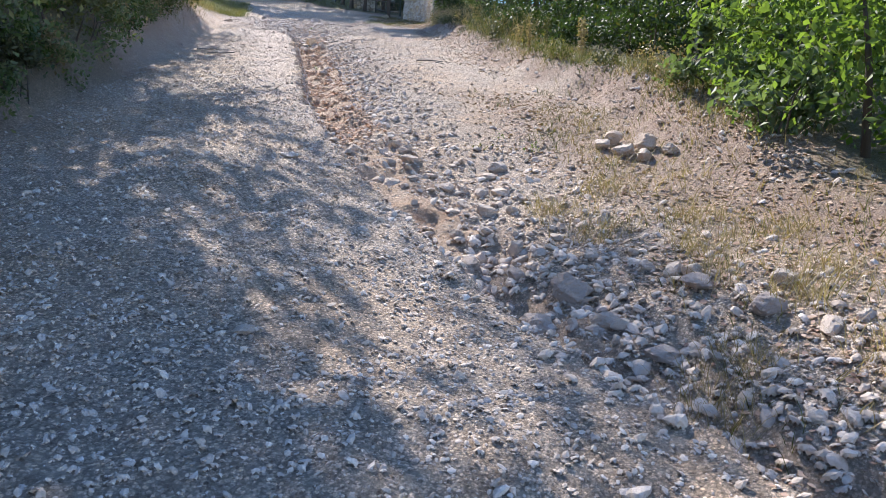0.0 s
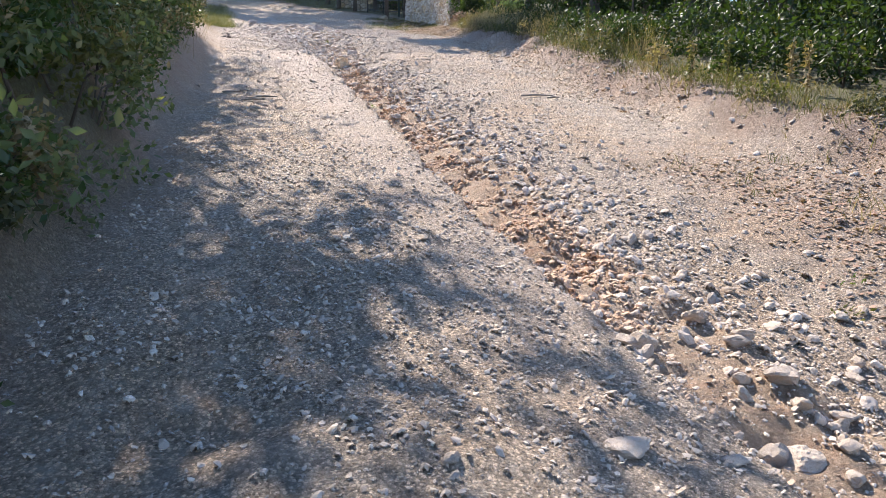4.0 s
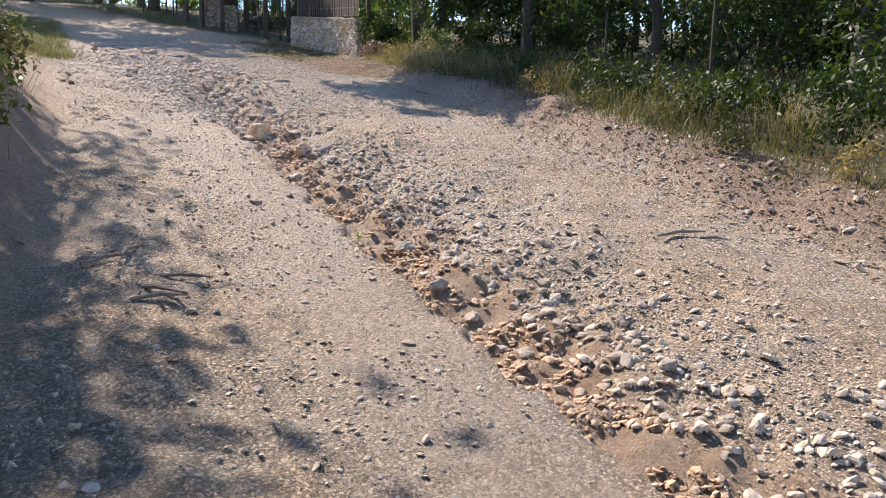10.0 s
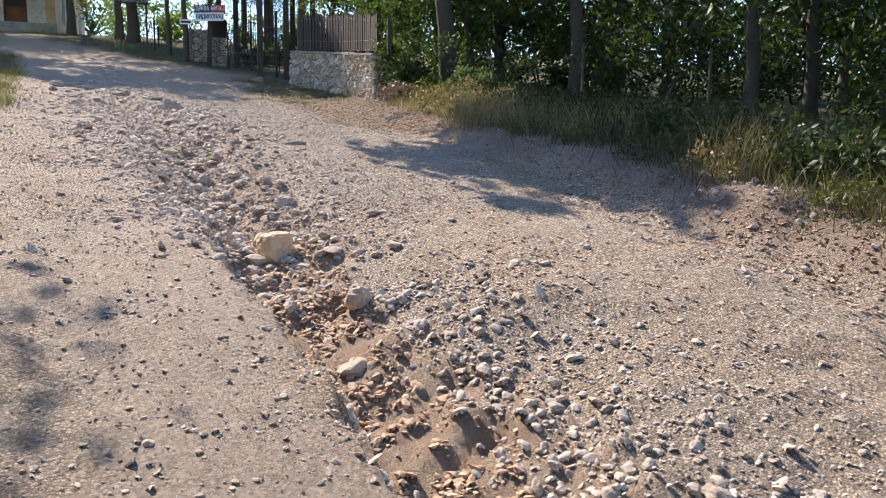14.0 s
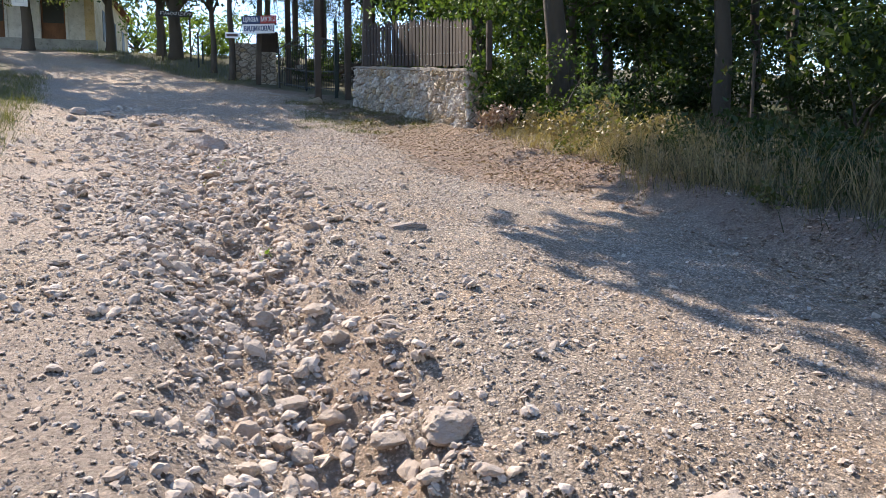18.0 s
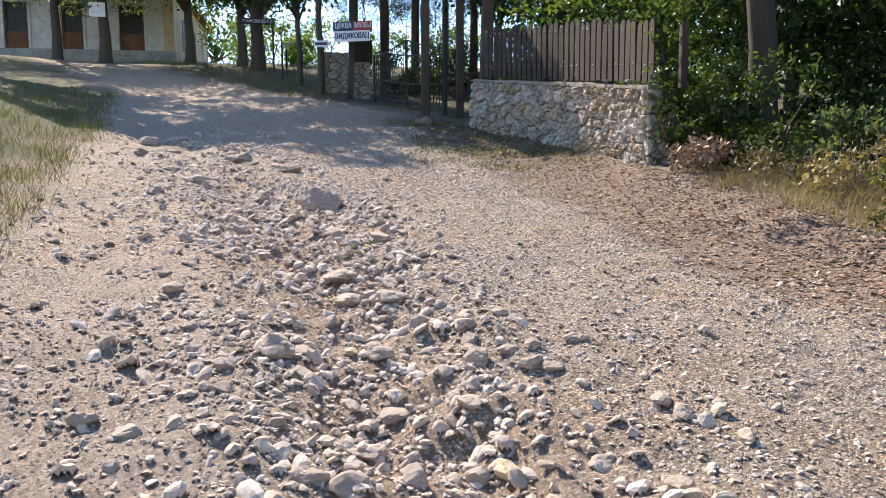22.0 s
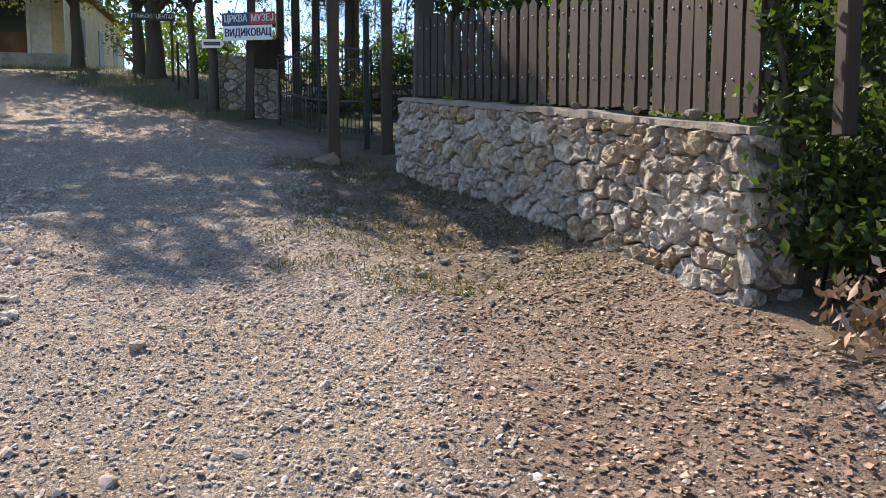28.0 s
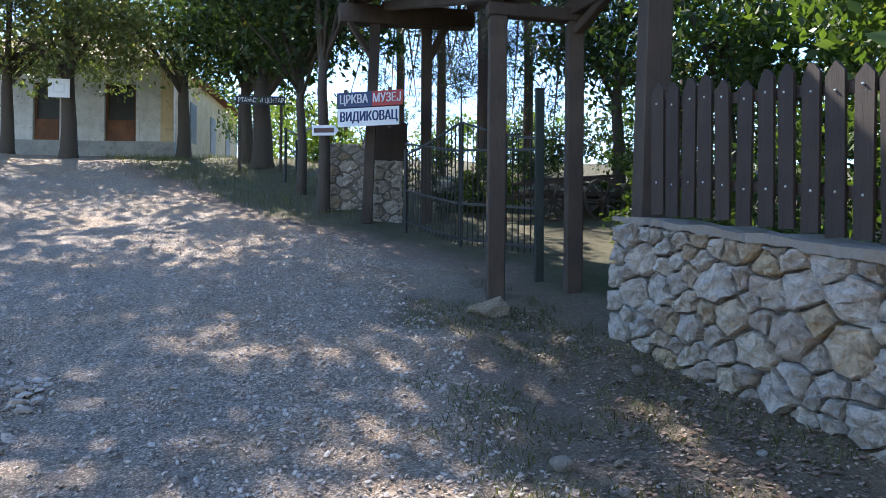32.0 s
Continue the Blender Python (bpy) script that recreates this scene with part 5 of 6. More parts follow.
# trees before the old house
for k, (x, y, r0, h, c, r, n, mat) in enumerate(((-11.7, 55.9, .27, 3.2, 5.0, (3.2, 2.6, 2.5), 16000, M_LEAF_BANK), (-13.8, 56.1, .22, 3.4, 5.2, (3.0, 2.6, 2.5), 12000, M_LEAF_BANK), (-8.2, 57.0, .24, 3.0, 4.7, (3.2, 2.6, 2.3), 16000, M_LEAF_BANK), (-4.8, 53.2, .32, 3.0, 5.1, (3.0, 2.6, 2.4), 20000, M_LEAF_MID), (-5.6, 54.8, .22, 3.0, 4.4, (2.4, 2.4, 2.2), 10000, M_LEAF_DARK), (-17.5, 55.0, .26, 3.6, 5.2, (3.2, 3.0, 2.6), 6000, M_LEAF_MID), (-2.9, 47.5, .12, 3.2, 4.6, (2.0, 1.9, 1.7), 9500, M_LEAF_DARK))):
    tree("old shade tree with a thick trunk before the house", x, y, h, r0, (0, 0, c), r, n, .15, mat, 700 + k, clumps=130, spread=.42, limbs=10)
tree("slender tree carrying the arrow board", -2.15, 45.0, 3.6, .125, (.1, .3, 5.0), (1.8, 1.7, 1.6), 8500, .13, M_LEAF_DARK, 720, clumps=50, spread=.32)
for k, (x, y, w, h) in enumerate(((-4.6, 60.0, 3.0, 2.6), (-1.8, 63.0, 3.2, 3.0), (-7.2, 66.0, 3.0, 3.4), (1.5, 60.0, 2.8, 2.0), (-3.0, 56.0, 1.6, 1.3), (4.5, 58.0, 3.0, 2.4))):
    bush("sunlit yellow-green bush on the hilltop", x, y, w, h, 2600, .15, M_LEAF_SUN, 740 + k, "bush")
# a far belt of trees closing the hilltop and the valley behind the start
rng = np.random.RandomState(55)
for k in range(16):
    a = radians(-75 + 10 * k)
    x, y = 12 + 52 * math.sin(a), 38 + 46 * math.cos(a)
    if -9 < x < 13 and y > 60:
        continue
    tree("distant broad-leaved tree on the hillside", x, y, 3.5, .2, (0, 0, 5.0), (4.4, 4.4, 3.4), 2600, .34, M_LEAF_DARK, 780 + k, clumps=60, spread=.75, limbs=4)
for k in range(10):
    x, y = -15 + 3.4 * k + rng.uniform(-1, 1), rng.uniform(-24, -18)
    tree("broad-leaved tree lower on the hillside", x, y, 3.5, .2, (0, 0, 5.0), (3.4, 3.4, 3.0), 1800, .3, M_LEAF_DARK, 820 + k, clumps=50, spread=.7, limbs=4)
for k in range(8):
    x, y = -9.5 + rng.uniform(-1.5, 1.5), -6 + 5.2 * k
    if k < 6:
        tree("broad-leaved tree on the field side of the hedge", x, y, 3.0, .16, (0, 0, 3.6), (2.4, 2.4, 1.9), 2400, .2, M_LEAF_MID, 840 + k, clumps=50, spread=.5, limbs=4)

# verge grasses
rng = np.random.RandomState(61)
for k, (what, label, n, edge_fn, y0, y1, inner, outer, side, lo, hi, mat, lean, tuft) in enumerate((
        ("verge_grass", "yellow-green grass along the sunny verge", 7000, edge_right, 3.5, 16, .2, 1.3, 1, .04, .14, M_GRASS, .7, .12),
        ("dry_grass", "straw-coloured grass along the sunny verge", 4000, edge_right, 3.5, 16, .15, 1.3, 1, .04, .12, M_STRAW, .9, .10),
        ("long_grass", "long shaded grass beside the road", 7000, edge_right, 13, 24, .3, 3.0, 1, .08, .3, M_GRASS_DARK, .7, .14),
        ("dry_grass", "dry stalks among the shaded grass", 1300, edge_right, 14, 25, .3, 1.8, 1, .08, .3, M_STRAW, .7, .10),
        ("dry_grass", "dry straw-coloured weeds near the wall", 7000, edge_right, 23.0, 29.0, .35, 2.6, 1, .05, .18, M_STRAW, .9, .12),
        ("dry_grass", "sparse dry grass on the stony shoulder", 4200, edge_right, -3, 6, -1.2, .7, 1, .03, .13, M_STRAW, .9, .14),
        ("verge_grass", "green tufts on the stony shoulder", 1200, edge_right, -1, 8, -1.6, .2, 1, .03, .09, M_GRASS, .7, .10),
        ("verge_grass", "sunlit yellow-green grass on the bank", 13000, edge_left, 24, 42, -.1, 2.4, -1, .06, .2, M_GRASS, .9, .16),
        ("verge_grass", "sunlit yellow-green grass along the bank's top", 6000, edge_left, 14, 26, 1.0, 2.4, -1, .06, .22, M_GRASS, .9, .14),
        ("bank_grass", "dry grass hanging over the earth bank", 4200, edge_left, -4, 24, .6, 1.5, -1, .08, .3, M_STRAW, .8, .10))):
    p = along_edge(rng, n, edge_fn, y0, y1, inner, outer, side, tuft)
    blades(what, label, p, rng.uniform(lo, hi, n) * along_edge.scale, rng.uniform(.004, .009, n), mat, 10 + k, lean)
spots = np.array([(2.5 + .22 * k, 22.6 - .55 * k) for k in range(9)] + [(3.1, 24.0), (3.5, 23.0), (3.4, 17.0), (3.9, 14.5), (4.2, 13.0)])
pick = rng.randint(0, len(spots), 2600)
blades("tall_grass", "tall pale seeding grass in tufts beside the road", spots[pick] + rng.normal(size=(2600, 2)) * .16, rng.uniform(.25, .75, 2600), rng.uniform(.003, .006, 2600), M_STRAW, 27, .45)
n = 15000
p = np.stack([rng.uniform(-.6, 2.3, n), rng.uniform(31, 39.5, n)], -1)
p = p[(p[:, 0] < edge_right(p[:, 1]) + .1) & (N2(p[:, 0], p[:, 1], .5) > -.06)]
blades("short_grass", "patchy short grass before the gateway", p, rng.uniform(.03, .1, len(p)), rng.uniform(.006, .012, len(p)), M_GRASS, 7, .8)
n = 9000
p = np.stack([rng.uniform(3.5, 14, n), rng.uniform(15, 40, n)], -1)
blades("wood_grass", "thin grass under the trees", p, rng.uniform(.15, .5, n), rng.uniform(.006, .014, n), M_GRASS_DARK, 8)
n = 9000
p = np.stack([rng.uniform(-11, -1.5, n), rng.uniform(44, 58, n)], -1)
p = p[p[:, 0] > edge_right(p[:, 1]) + .4]
blades("hilltop_grass", "thin grass round the trees at the top", p, rng.uniform(.06, .22, len(p)), rng.uniform(.006, .014, len(p)), M_GRASS, 9)

# fallen leaves
def litter_leaves(name, label, p, size, material, seed):
    rng = np.random.RandomState(seed)
    n = len(p)
    a = rng.uniform(0, math.tau, n)
    way = np.stack([np.cos(a), np.sin(a), rng.uniform(-.3, .4, n)], -1)
    side = np.stack([-np.sin(a), np.cos(a), rng.uniform(-.4, .4, n)], -1)
    s = (size * rng.uniform(.4, 1.7, n))[:, None]
    slim = rng.uniform(.22, .55, (n, 1))
    at = np.stack([p[:, 0], p[:, 1], height(p[:, 0], p[:, 1]) + .010], -1)
    lift = np.array([[0, 0, 1]]) * s * rng.uniform(-.04, .12, (n, 1))
    v = np.stack([at - way * s * .5, at + side * s * slim + lift, at + way * s * .5, at - side * s * slim * .8 + lift * .6], 1)
    k = np.arange(n)[:, None] * 4
    f = np.concatenate([k + np.array([[0, 1, 2]]), k + np.array([[0, 2, 3]])])
    return tagged(link(name, array_mesh(name, v.reshape(-1, 3), f), material), label, "leaves", kind="stuff")


n = 44000
p = np.stack([rng.uniform(-.4, 3.2, n), rng.uniform(23, 37.5, n)], -1)
edge = np.interp(p[:, 1], (22, 24, 29, 31, 33, 36, 38), (1.6, .8, .55, .8, .6, .2, -.2)) + 1.1 * rng.rand(n) ** 2 - .3
p = p[(p[:, 0] > edge) & (p[:, 0] < np.interp(p[:, 1], (23, 29, 33, 35, 37.5), (3, 2.6, 2.15, 1.7, .7)))]
for name, label, share, size, mat, seed in (("fallen_leaves", "brown fallen leaves strewn before the wall", 0, .032, M_LEAF_DEAD, 5), ("dark_fallen_leaves", "dark rotting leaves strewn before the wall", 1, .034, M_LEAF_ROT, 25), ("pale_fallen_leaves", "pale curled dead leaves strewn before the wall", 2, .022, M_LEAF_PALE, 26)):
    litter_leaves(name, label, p[share::3], size, mat, seed)
p = along_edge(rng, 11000, edge_right, -3, 8, -1.7, .6, tuft=.25)
litter_leaves("fallen_leaves", "dry leaves and bark scraps on the shoulder", p, .034, M_LEAF_DEAD, 6)

p = along_edge(rng, 9000, edge_right, 10, 25, -.5, .9, tuft=.25)
litter_leaves("fallen_leaves", "dry brown leaves along the foot of the verge", p, .03, M_LEAF_DEAD, 4)

n = 12000
p = np.stack([rng.uniform(.2, 3.4, n), rng.uniform(23.5, 35, n)], -1)
p = p[(p[:, 0] > np.interp(p[:, 1], (23, 29, 33, 36), (1.2, .7, .9, .6)) + .5 * rng.rand(len(p))) & (p[:, 0] < np.interp(p[:, 1], (23, 29, 33, 35), (3.4, 2.6, 2.15, 1.7)))]
blades("straw_litter", "dry straws and twigs lying among the leaves", p, rng.uniform(.010, .028, len(p)), rng.uniform(.002, .005, len(p)), M_LEAF_DEAD, 19, 3.4, "litter")
# dry tufts in and beside the gully's mouth
spots = np.array(((3.25, -.45), (3.4, -.2), (3.95, .25), (3.75, 1.25), (4.1, -.5), (3.2, 1.9), (4.4, 1.4), (2.95, 2.5), (3.6, .7), (4.0, 1.9), (3.45, 2.9), (4.3, .6)))
pick = rng.randint(0, len(spots), 2600)
p = spots[pick] + rng.normal(size=(2600, 2)) * .13
blades("dry_tufts", "dry straw tufts among the stones of the shoulder", p, rng.uniform(.06, .24, 2600), rng.uniform(.003, .006, 2600), M_STRAW, 29, .9)
for k, (x, y) in enumerate(((-1.48, 21.01), (-1.78, 25.6), (-1.95, 25.43), (-2.14, 24.37), (-.34, 13.15), (-.49, 15.09), (2.73, 5.01), (2.55, 4.7), (3.1, 4.5))):
    tagged(bush("tiny green sprig growing between the stones", x, y, .08, .06, 34, .028, (M_LEAF_SUN, M_GRASS)[k % 2], 1150 + k, "sprig", stems=1), group="sprigs in the gully")
# mullein and other flower stalks on the verge
def stalk(x, y, h, seed, material):
    rng = np.random.RandomState(seed)
    thing = tagged(base("flower_stalk", x, y), "tall yellowing flower stalk on the verge", "plant", "flower stalks on the verge")
    bm = bmesh.new()
    tube(bm, [(0, 0, -.1), (.02, 0, h * .5), (.03, .02, h)], [.009, .007, .003], 5)
    part("stem", bm, M_STRAW, thing)
    z = h * (.3 + .7 * rng.rand(130))
    c = np.stack([rng.normal(size=130) * .018, rng.normal(size=130) * .018, z], -1)
    v, f = leaf_arrays(c, .06 * rng.uniform(.6, 1.3, 130), rng, .4)
    link("blossoms", array_mesh("blossoms", v, f), material, thing)


for k, (x, y, h) in enumerate(((3.72, 10.15, .75), (3.85, 10.4, .55), (4.05, 9.8, .6), (4.6, 9.3, .6), (3.6, 14.6, .8), (4.4, 8.6, .7), (3.7, 13.5, .45))):
    stalk(x, y, h, 880 + k, (M_GRASS, M_STRAW)[k % 2])

# wire fence posts in the wood
for k, (x, y, h) in enumerate(((7.2, 22.7, 1.5), (6.4, 17.5, 1.5), (6.8, 26.8, 1.5), (6.3, 12.8, 1.5))):
    post = tagged(base("fence_post", x, y), "thin dark wire-fence post among the grass", "post", "wire fence posts")
    bm = bmesh.new()
    tube(bm, [(0, 0, -.2), (.02, 0, h)], [.035, .03], 7)
    part("shaft", bm, M_BARK, post)
# bare twigs reaching out over the verge
twig = tagged(base("bare_branch", 6.2, 9.3), "bare pale branch reaching out of the thicket", "branch")
bm = bmesh.new()
rng = np.random.RandomState(71)
for k in range(9):
    a = np.array([.3, rng.uniform(-.6, .8), rng.uniform(.8, 1.9)])
    d = np.array([-1, rng.uniform(-.6, .5), rng.uniform(-.25, .3)])
    tube(bm, [tuple(a), tuple(a + d * .5 + rng.normal(size=3) * .06), tuple(a + d * rng.uniform(.9, 1.3))], [.011, .008, .003], 5)
tube(bm, [(.4, 0, -.2), (.35, .1, 1.0), (.3, .1, 2.0)], [.04, .03, .012], 6)
part("branches", bm, M_TWIG, twig)
# ---- rocks and gravel ----
M_CLAY_CLOD = stone_material("crumbled_clay", [(0.52, 0.34, 0.225), (0.62, 0.45, 0.32), (0.56, 0.37, 0.25), (0.68, 0.53, 0.40)], 9.0, "island")
M_CLOD = stone_material("dusty_soil_clods", [(0.39, 0.295, 0.225), (0.49, 0.385, 0.305), (0.43, 0.325, 0.25), (0.55, 0.45, 0.365)], 9.0, "island")
def set_rock(name, label, x, y, size, flat=.75, turn=0.0, seed=1, material=None, sink=.25, group="", stretch=1.0, level=3, boxy=0.0):
    me = array_mesh("rock", rock_points(3, 700 + seed, 8, boxy, .012), ICO[3][1], False) if boxy else rock_mesh(4 if level == 3 and size < .095 else level, seed)
    me.materials.append(material or M_ROCK)
    ob = tagged(new(name, me), label, "rock", group)
    ob.matrix_basis = pose(x, y, lie(x, y) + size * flat * (1 - 2 * sink), 0, 0, turn) @ Matrix.Diagonal((size * stretch, size, size * flat, 1))
    return ob


set_rock("ochre_boulder", "square ochre-stained boulder standing in the gully", -.99, 17.22, .125, 1.15, 25, 4, M_OCHRE, .16, boxy=1.0)
set_rock("flat_boulder", "flat pale boulder half buried in the gravel", -.33, 21.35, .125, .40, 10, 6, M_DULLROCK, .52, "", 1.4)
set_rock("flat_boulder", "flat pale boulder half buried in the gravel", -.06, 17.5, .11, .36, 40, 7, M_DULLROCK, .6, "", 1.25)
set_rock("boulder", "broad grey boulder at the edge of the gully", -2.2, 27.85, .17, .95, 30, 2, M_DULLROCK, .25, "", 1.4)
for k, (x, y, s, f, label) in enumerate(((2.80, 1.02, .15, .9, "pale rounded boulder in the gully"), (2.56, .76, .14, .75, "grey boulder wedged in the gully"), (2.28, 1.12, .14, .7, "dull boulder under the gully's rim"), (2.5, 1.4, .09, .8, "grey boulder wedged in the gully"), (2.95, .55, .10, .7, "dull boulder under the gully's rim"), (2.2, 1.75, .10, .7, "grey boulder wedged in the gully"), (3.15, .15, .12, .6, "dull boulder under the gully's rim"), (3.5, .6, .12, .6, "pale rounded boulder in the gully"), (3.75, .2, .13, .6, "pale rounded boulder in the gully"), (2.75, -.3, .10, .6, "grey boulder wedged in the gully"))):
    set_rock("boulder", label, x, y, s * .74, f, 50 * k, k + 2, M_DULLROCK, .25, "boulders in the gully", 1.15)
set_rock("boulder", "pale broken boulder in the gully", -.04, 12.6, .10, .7, 10, 9)
set_rock("boulder", "pale broken boulder in the gully", -.55, 15.9, .10, .8, 60, 10)
set_rock("gateway_rock", "low grey rock beside the gateway post", .28, 37.25, .17, .75, 10, 4, M_WALLSTONE, .36, "", 1.3)
for k, (dx, dy, s) in enumerate(((0, 0, .10), (.26, .14, .11), (.14, -.24, .09), (-.18, .32, .08), (.42, -.16, .075), (-.02, .42, .085))):
    set_rock("heap_rock", "grey-white rock of a small heap on the shoulder", 3.95 + dx, 4.0 + dy, s, .85, 40 * k, k, None, .15, "rock heap on the shoulder", 1.2)
ROCKS_LOW = [(1.73, 4.02, .10), (1.55, 3.52, .115), (2.12, 2.77, .085), (.92, 4.17, .065), (1.12, 4.45, .085), (2.52, 3.82, .085), (2.65, 4.05, .10), (2.18, 4.11, .055), (2.57, 3.2, .09), (2.09, 3.39, .075),
             (.6, 3.18, .085), (-.11, 2.93, .034), (-.69, 3.48, .032), (1.94, 3.83, .065), (1.65, 4.39, .06), (1.04, 3.17, .055), (.47, 2.45, .055), (1.76, 3.5, .06), (2.48, 4.73, .06), (2.39, 2.7, .09), (.98, -.43, .05), (2.35, 2.2, .08), (2.9, 2.0, .07), (3.0, 2.9, .06)]
ROCKS_MID = [(-.03, 11.59, .075), (-.05, 11.9, .07), (.11, 11.21, .065), (.19, 10.8, .065), (.27, 10.6, .06), (.71, 11.31, .05), (-1.74, 10.57, .032), (-1.51, 10.09, .033), (-.67, 9.89, .033), (-.05, 13.4, .055),
             (.65, 10.12, .055), (.85, 9.89, .07), (.56, 10.75, .05), (.65, 10.58, .045), (.44, 12.36, .055), (.49, 11.25, .055), (.97, 10.76, .04), (.87, 10.3, .05), (1.06, 9.46, .06), (1.85, 7.74, .05), (1.39, 7.47, .06), (-.6, 5.19, .045), (-.05, 5.21, .045), (1.46, 12.98, .05), (-1.28, 12.73, .05)]
ROCKS_STEP = [(-.8, 18.37, .115), (-.95, 18.05, .06), (-.87, 17.89, .045), (-.73, 18.01, .06), (-1.16, 17.17, .10), (-1.19, 17.0, .075), (-1.05, 17.03, .05), (-.84, 16.93, .085), (-.56, 16.92, .08), (-.41, 17.05, .04),
              (-.39, 16.73, .06), (-.28, 16.6, .06), (-.12, 16.61, .07), (-.79, 17.42, .055), (-1.07, 18.43, .08), (-1.55, 20.05, .095), (-1.43, 19.02, .08), (-1.95, 21.31, .12), (-1.72, 21.1, .10), (-1.23, 19.91, .085), (-.58, 17.28, .06), (.45, 16.95, .04), (-1.19, 19.55, .06), (-2.81, 20.64, .07), (-2.67, 19.93, .06), (-.7, 15.24, .10), (.15, 14.27, .07)]
ROCKS_TOP = [(-2.43, 23.3, .13), (-1.99, 24.4, .10), (-1.87, 23.28, .085), (-1.57, 23.73, .075), (-1.5, 22.51, .067), (-3.19, 22.54, .07), (-1.99, 22.42, .09), (-2.22, 22.02, .065), (-1.8, 22.25, .07), (-1.84, 22.75, .09),
             (-1.44, 22.11, .068), (-1.28, 21.99, .045), (-1.07, 21.97, .06), (-2.07, 22.0, .075), (-2.16, 21.6, .055), (-1.93, 21.84, .055), (-2.03, 21.5, .065), (-1.78, 21.66, .048), (-1.36, 21.54, .07), (-1.31, 21.82, .055), (-1.03, 21.39, .058), (-1.22, 21.52, .04), (-.81, 23.07, .06), (-.66, 22.33, .065), (-2.28, 23.02, .07), (-2.66, 23.0, .06)]
ROCKS_END = [(-2.78, 21.83, .044), (-2.97, 22.37, .058), (-2.91, 29.07, .12), (-2.05, 24.79, .13), (-1.72, 24.19, .09), (-1.57, 23.3, .055), (-1.87, 23.48, .075), (-2.27, 23.46, .075), (-2.32, 23.65, .055), (-1.06, 22.72, .06),
             (-2.04, 26.58, .125), (-3.16, 24.41, .07), (-1.07, 22.97, .05), (-1.65, 25.98, .10), (-1.21, 22.99, .055), (-1.38, 23.12, .06), (-2.02, 23.5, .05), (-2.12, 23.91, .06), (-1.37, 22.95, .045), (-1.93, 23.11, .045), (-2.17, 23.13, .05), (-1.88, 25.75, .09), (-2.46, 27.53, .09), (-1.25, 30.15, .06), (-1.55, 26.9, .07), (-2.7, 26.0, .08), (-2.5, 25.2, .07)]
for k, (x, y, r) in enumerate(ROCKS_LOW + ROCKS_MID + ROCKS_STEP + ROCKS_TOP + ROCKS_END):
    inside = -.2 < float(gully(np.array(x), np.array(y))[0]) < 2
    set_rock("gully_rock" if inside else "loose_rock", "angular pale limestone rock in the eroded gully" if inside else "pale angular limestone rock lying on the road", x, y, r * .92,
             (.5, .62, .42, .55, .68)[k % 5], 37 * k, k, M_OCHRE if k in (86, 118) else None, (.3, .4, .34)[k % 3], "rocks along the gully" if inside else "loose rocks on the road", (1.0, 1.3, 1.15)[k % 3])
for k, (x, y, r) in enumerate(((-2.66, 30.9, .15), (-3.45, 32.3, .17), (-3.7, 32.5, .13), (-3.85, 30.0, .2), (-3.62, 29.65, .16), (-5.3, 34.0, .2), (-4.9, 34.6, .16), (-5.2, 32.9, .13), (-3.0, 28.7, .14), (-4.4, 31.2, .12), (-4.2, 29.0, .12), (-2.9, 31.6, .10), (-4.7, 33.2, .10))):
    set_rock("flat_rock", "low dull grey rock bedded in the stony shoulder", x, y, r * .85, (.6, .72, .5)[k % 3], 61 * k, k + 3, M_DULLROCK, .34, "flat rocks in the stony shoulder", (1.35, 1.15, 1.45)[k % 3])
for x, y, r in ((1.18, 35.5, .07), (.26, 34.0, .075)):
    set_rock("loose_rock", "small pale rock lying in the patchy grass", x, y, r * .75, .7, 90 * x, 5, M_WALLSTONE, .15, "rocks in the patchy grass", 1.2)

rng = np.random.RandomState(91)
SHARED = {}
for s in range(12):
    me = rock_mesh(4, s)
    me.materials.append(M_ROCK)
    SHARED[s] = me
# rocks along the gully, each its own
for k in range(230):
    y = rng.uniform(17.5, 28) if k < 120 else rng.uniform(-2.2, 5) if k < 190 else rng.uniform(5, 17.5)
    left, right = np.interp(y, GULLY_Y, GULLY_L), np.interp(y, GULLY_Y, GULLY_R)
    x = left + (right - left) * (rng.normal(1.1, .7) if y < 6 else rng.normal(1.45, .4) if y < 16 else rng.normal(.45, .5))
    if y < 6 and x < left + .15:
        x = left + .15 + .6 * rng.rand()
    s = .024 + .028 * rng.rand() ** 1.5 + (.03 * rng.rand() ** 2 if y > 16 or y < 5 else 0)
    ob = tagged(new("gully_rock", SHARED[k % 12]), "angular pale limestone rock in the eroded gully", "rock", "rocks along the gully")
    ob.matrix_basis = pose(x, y, lie(x, y) + s * .3, rng.uniform(-35, 35), rng.uniform(-35, 35), rng.uniform(0, 360)) @ Matrix.Diagonal((s * rng.uniform(.9, 1.5), s, s * rng.uniform(.6, .95), 1))


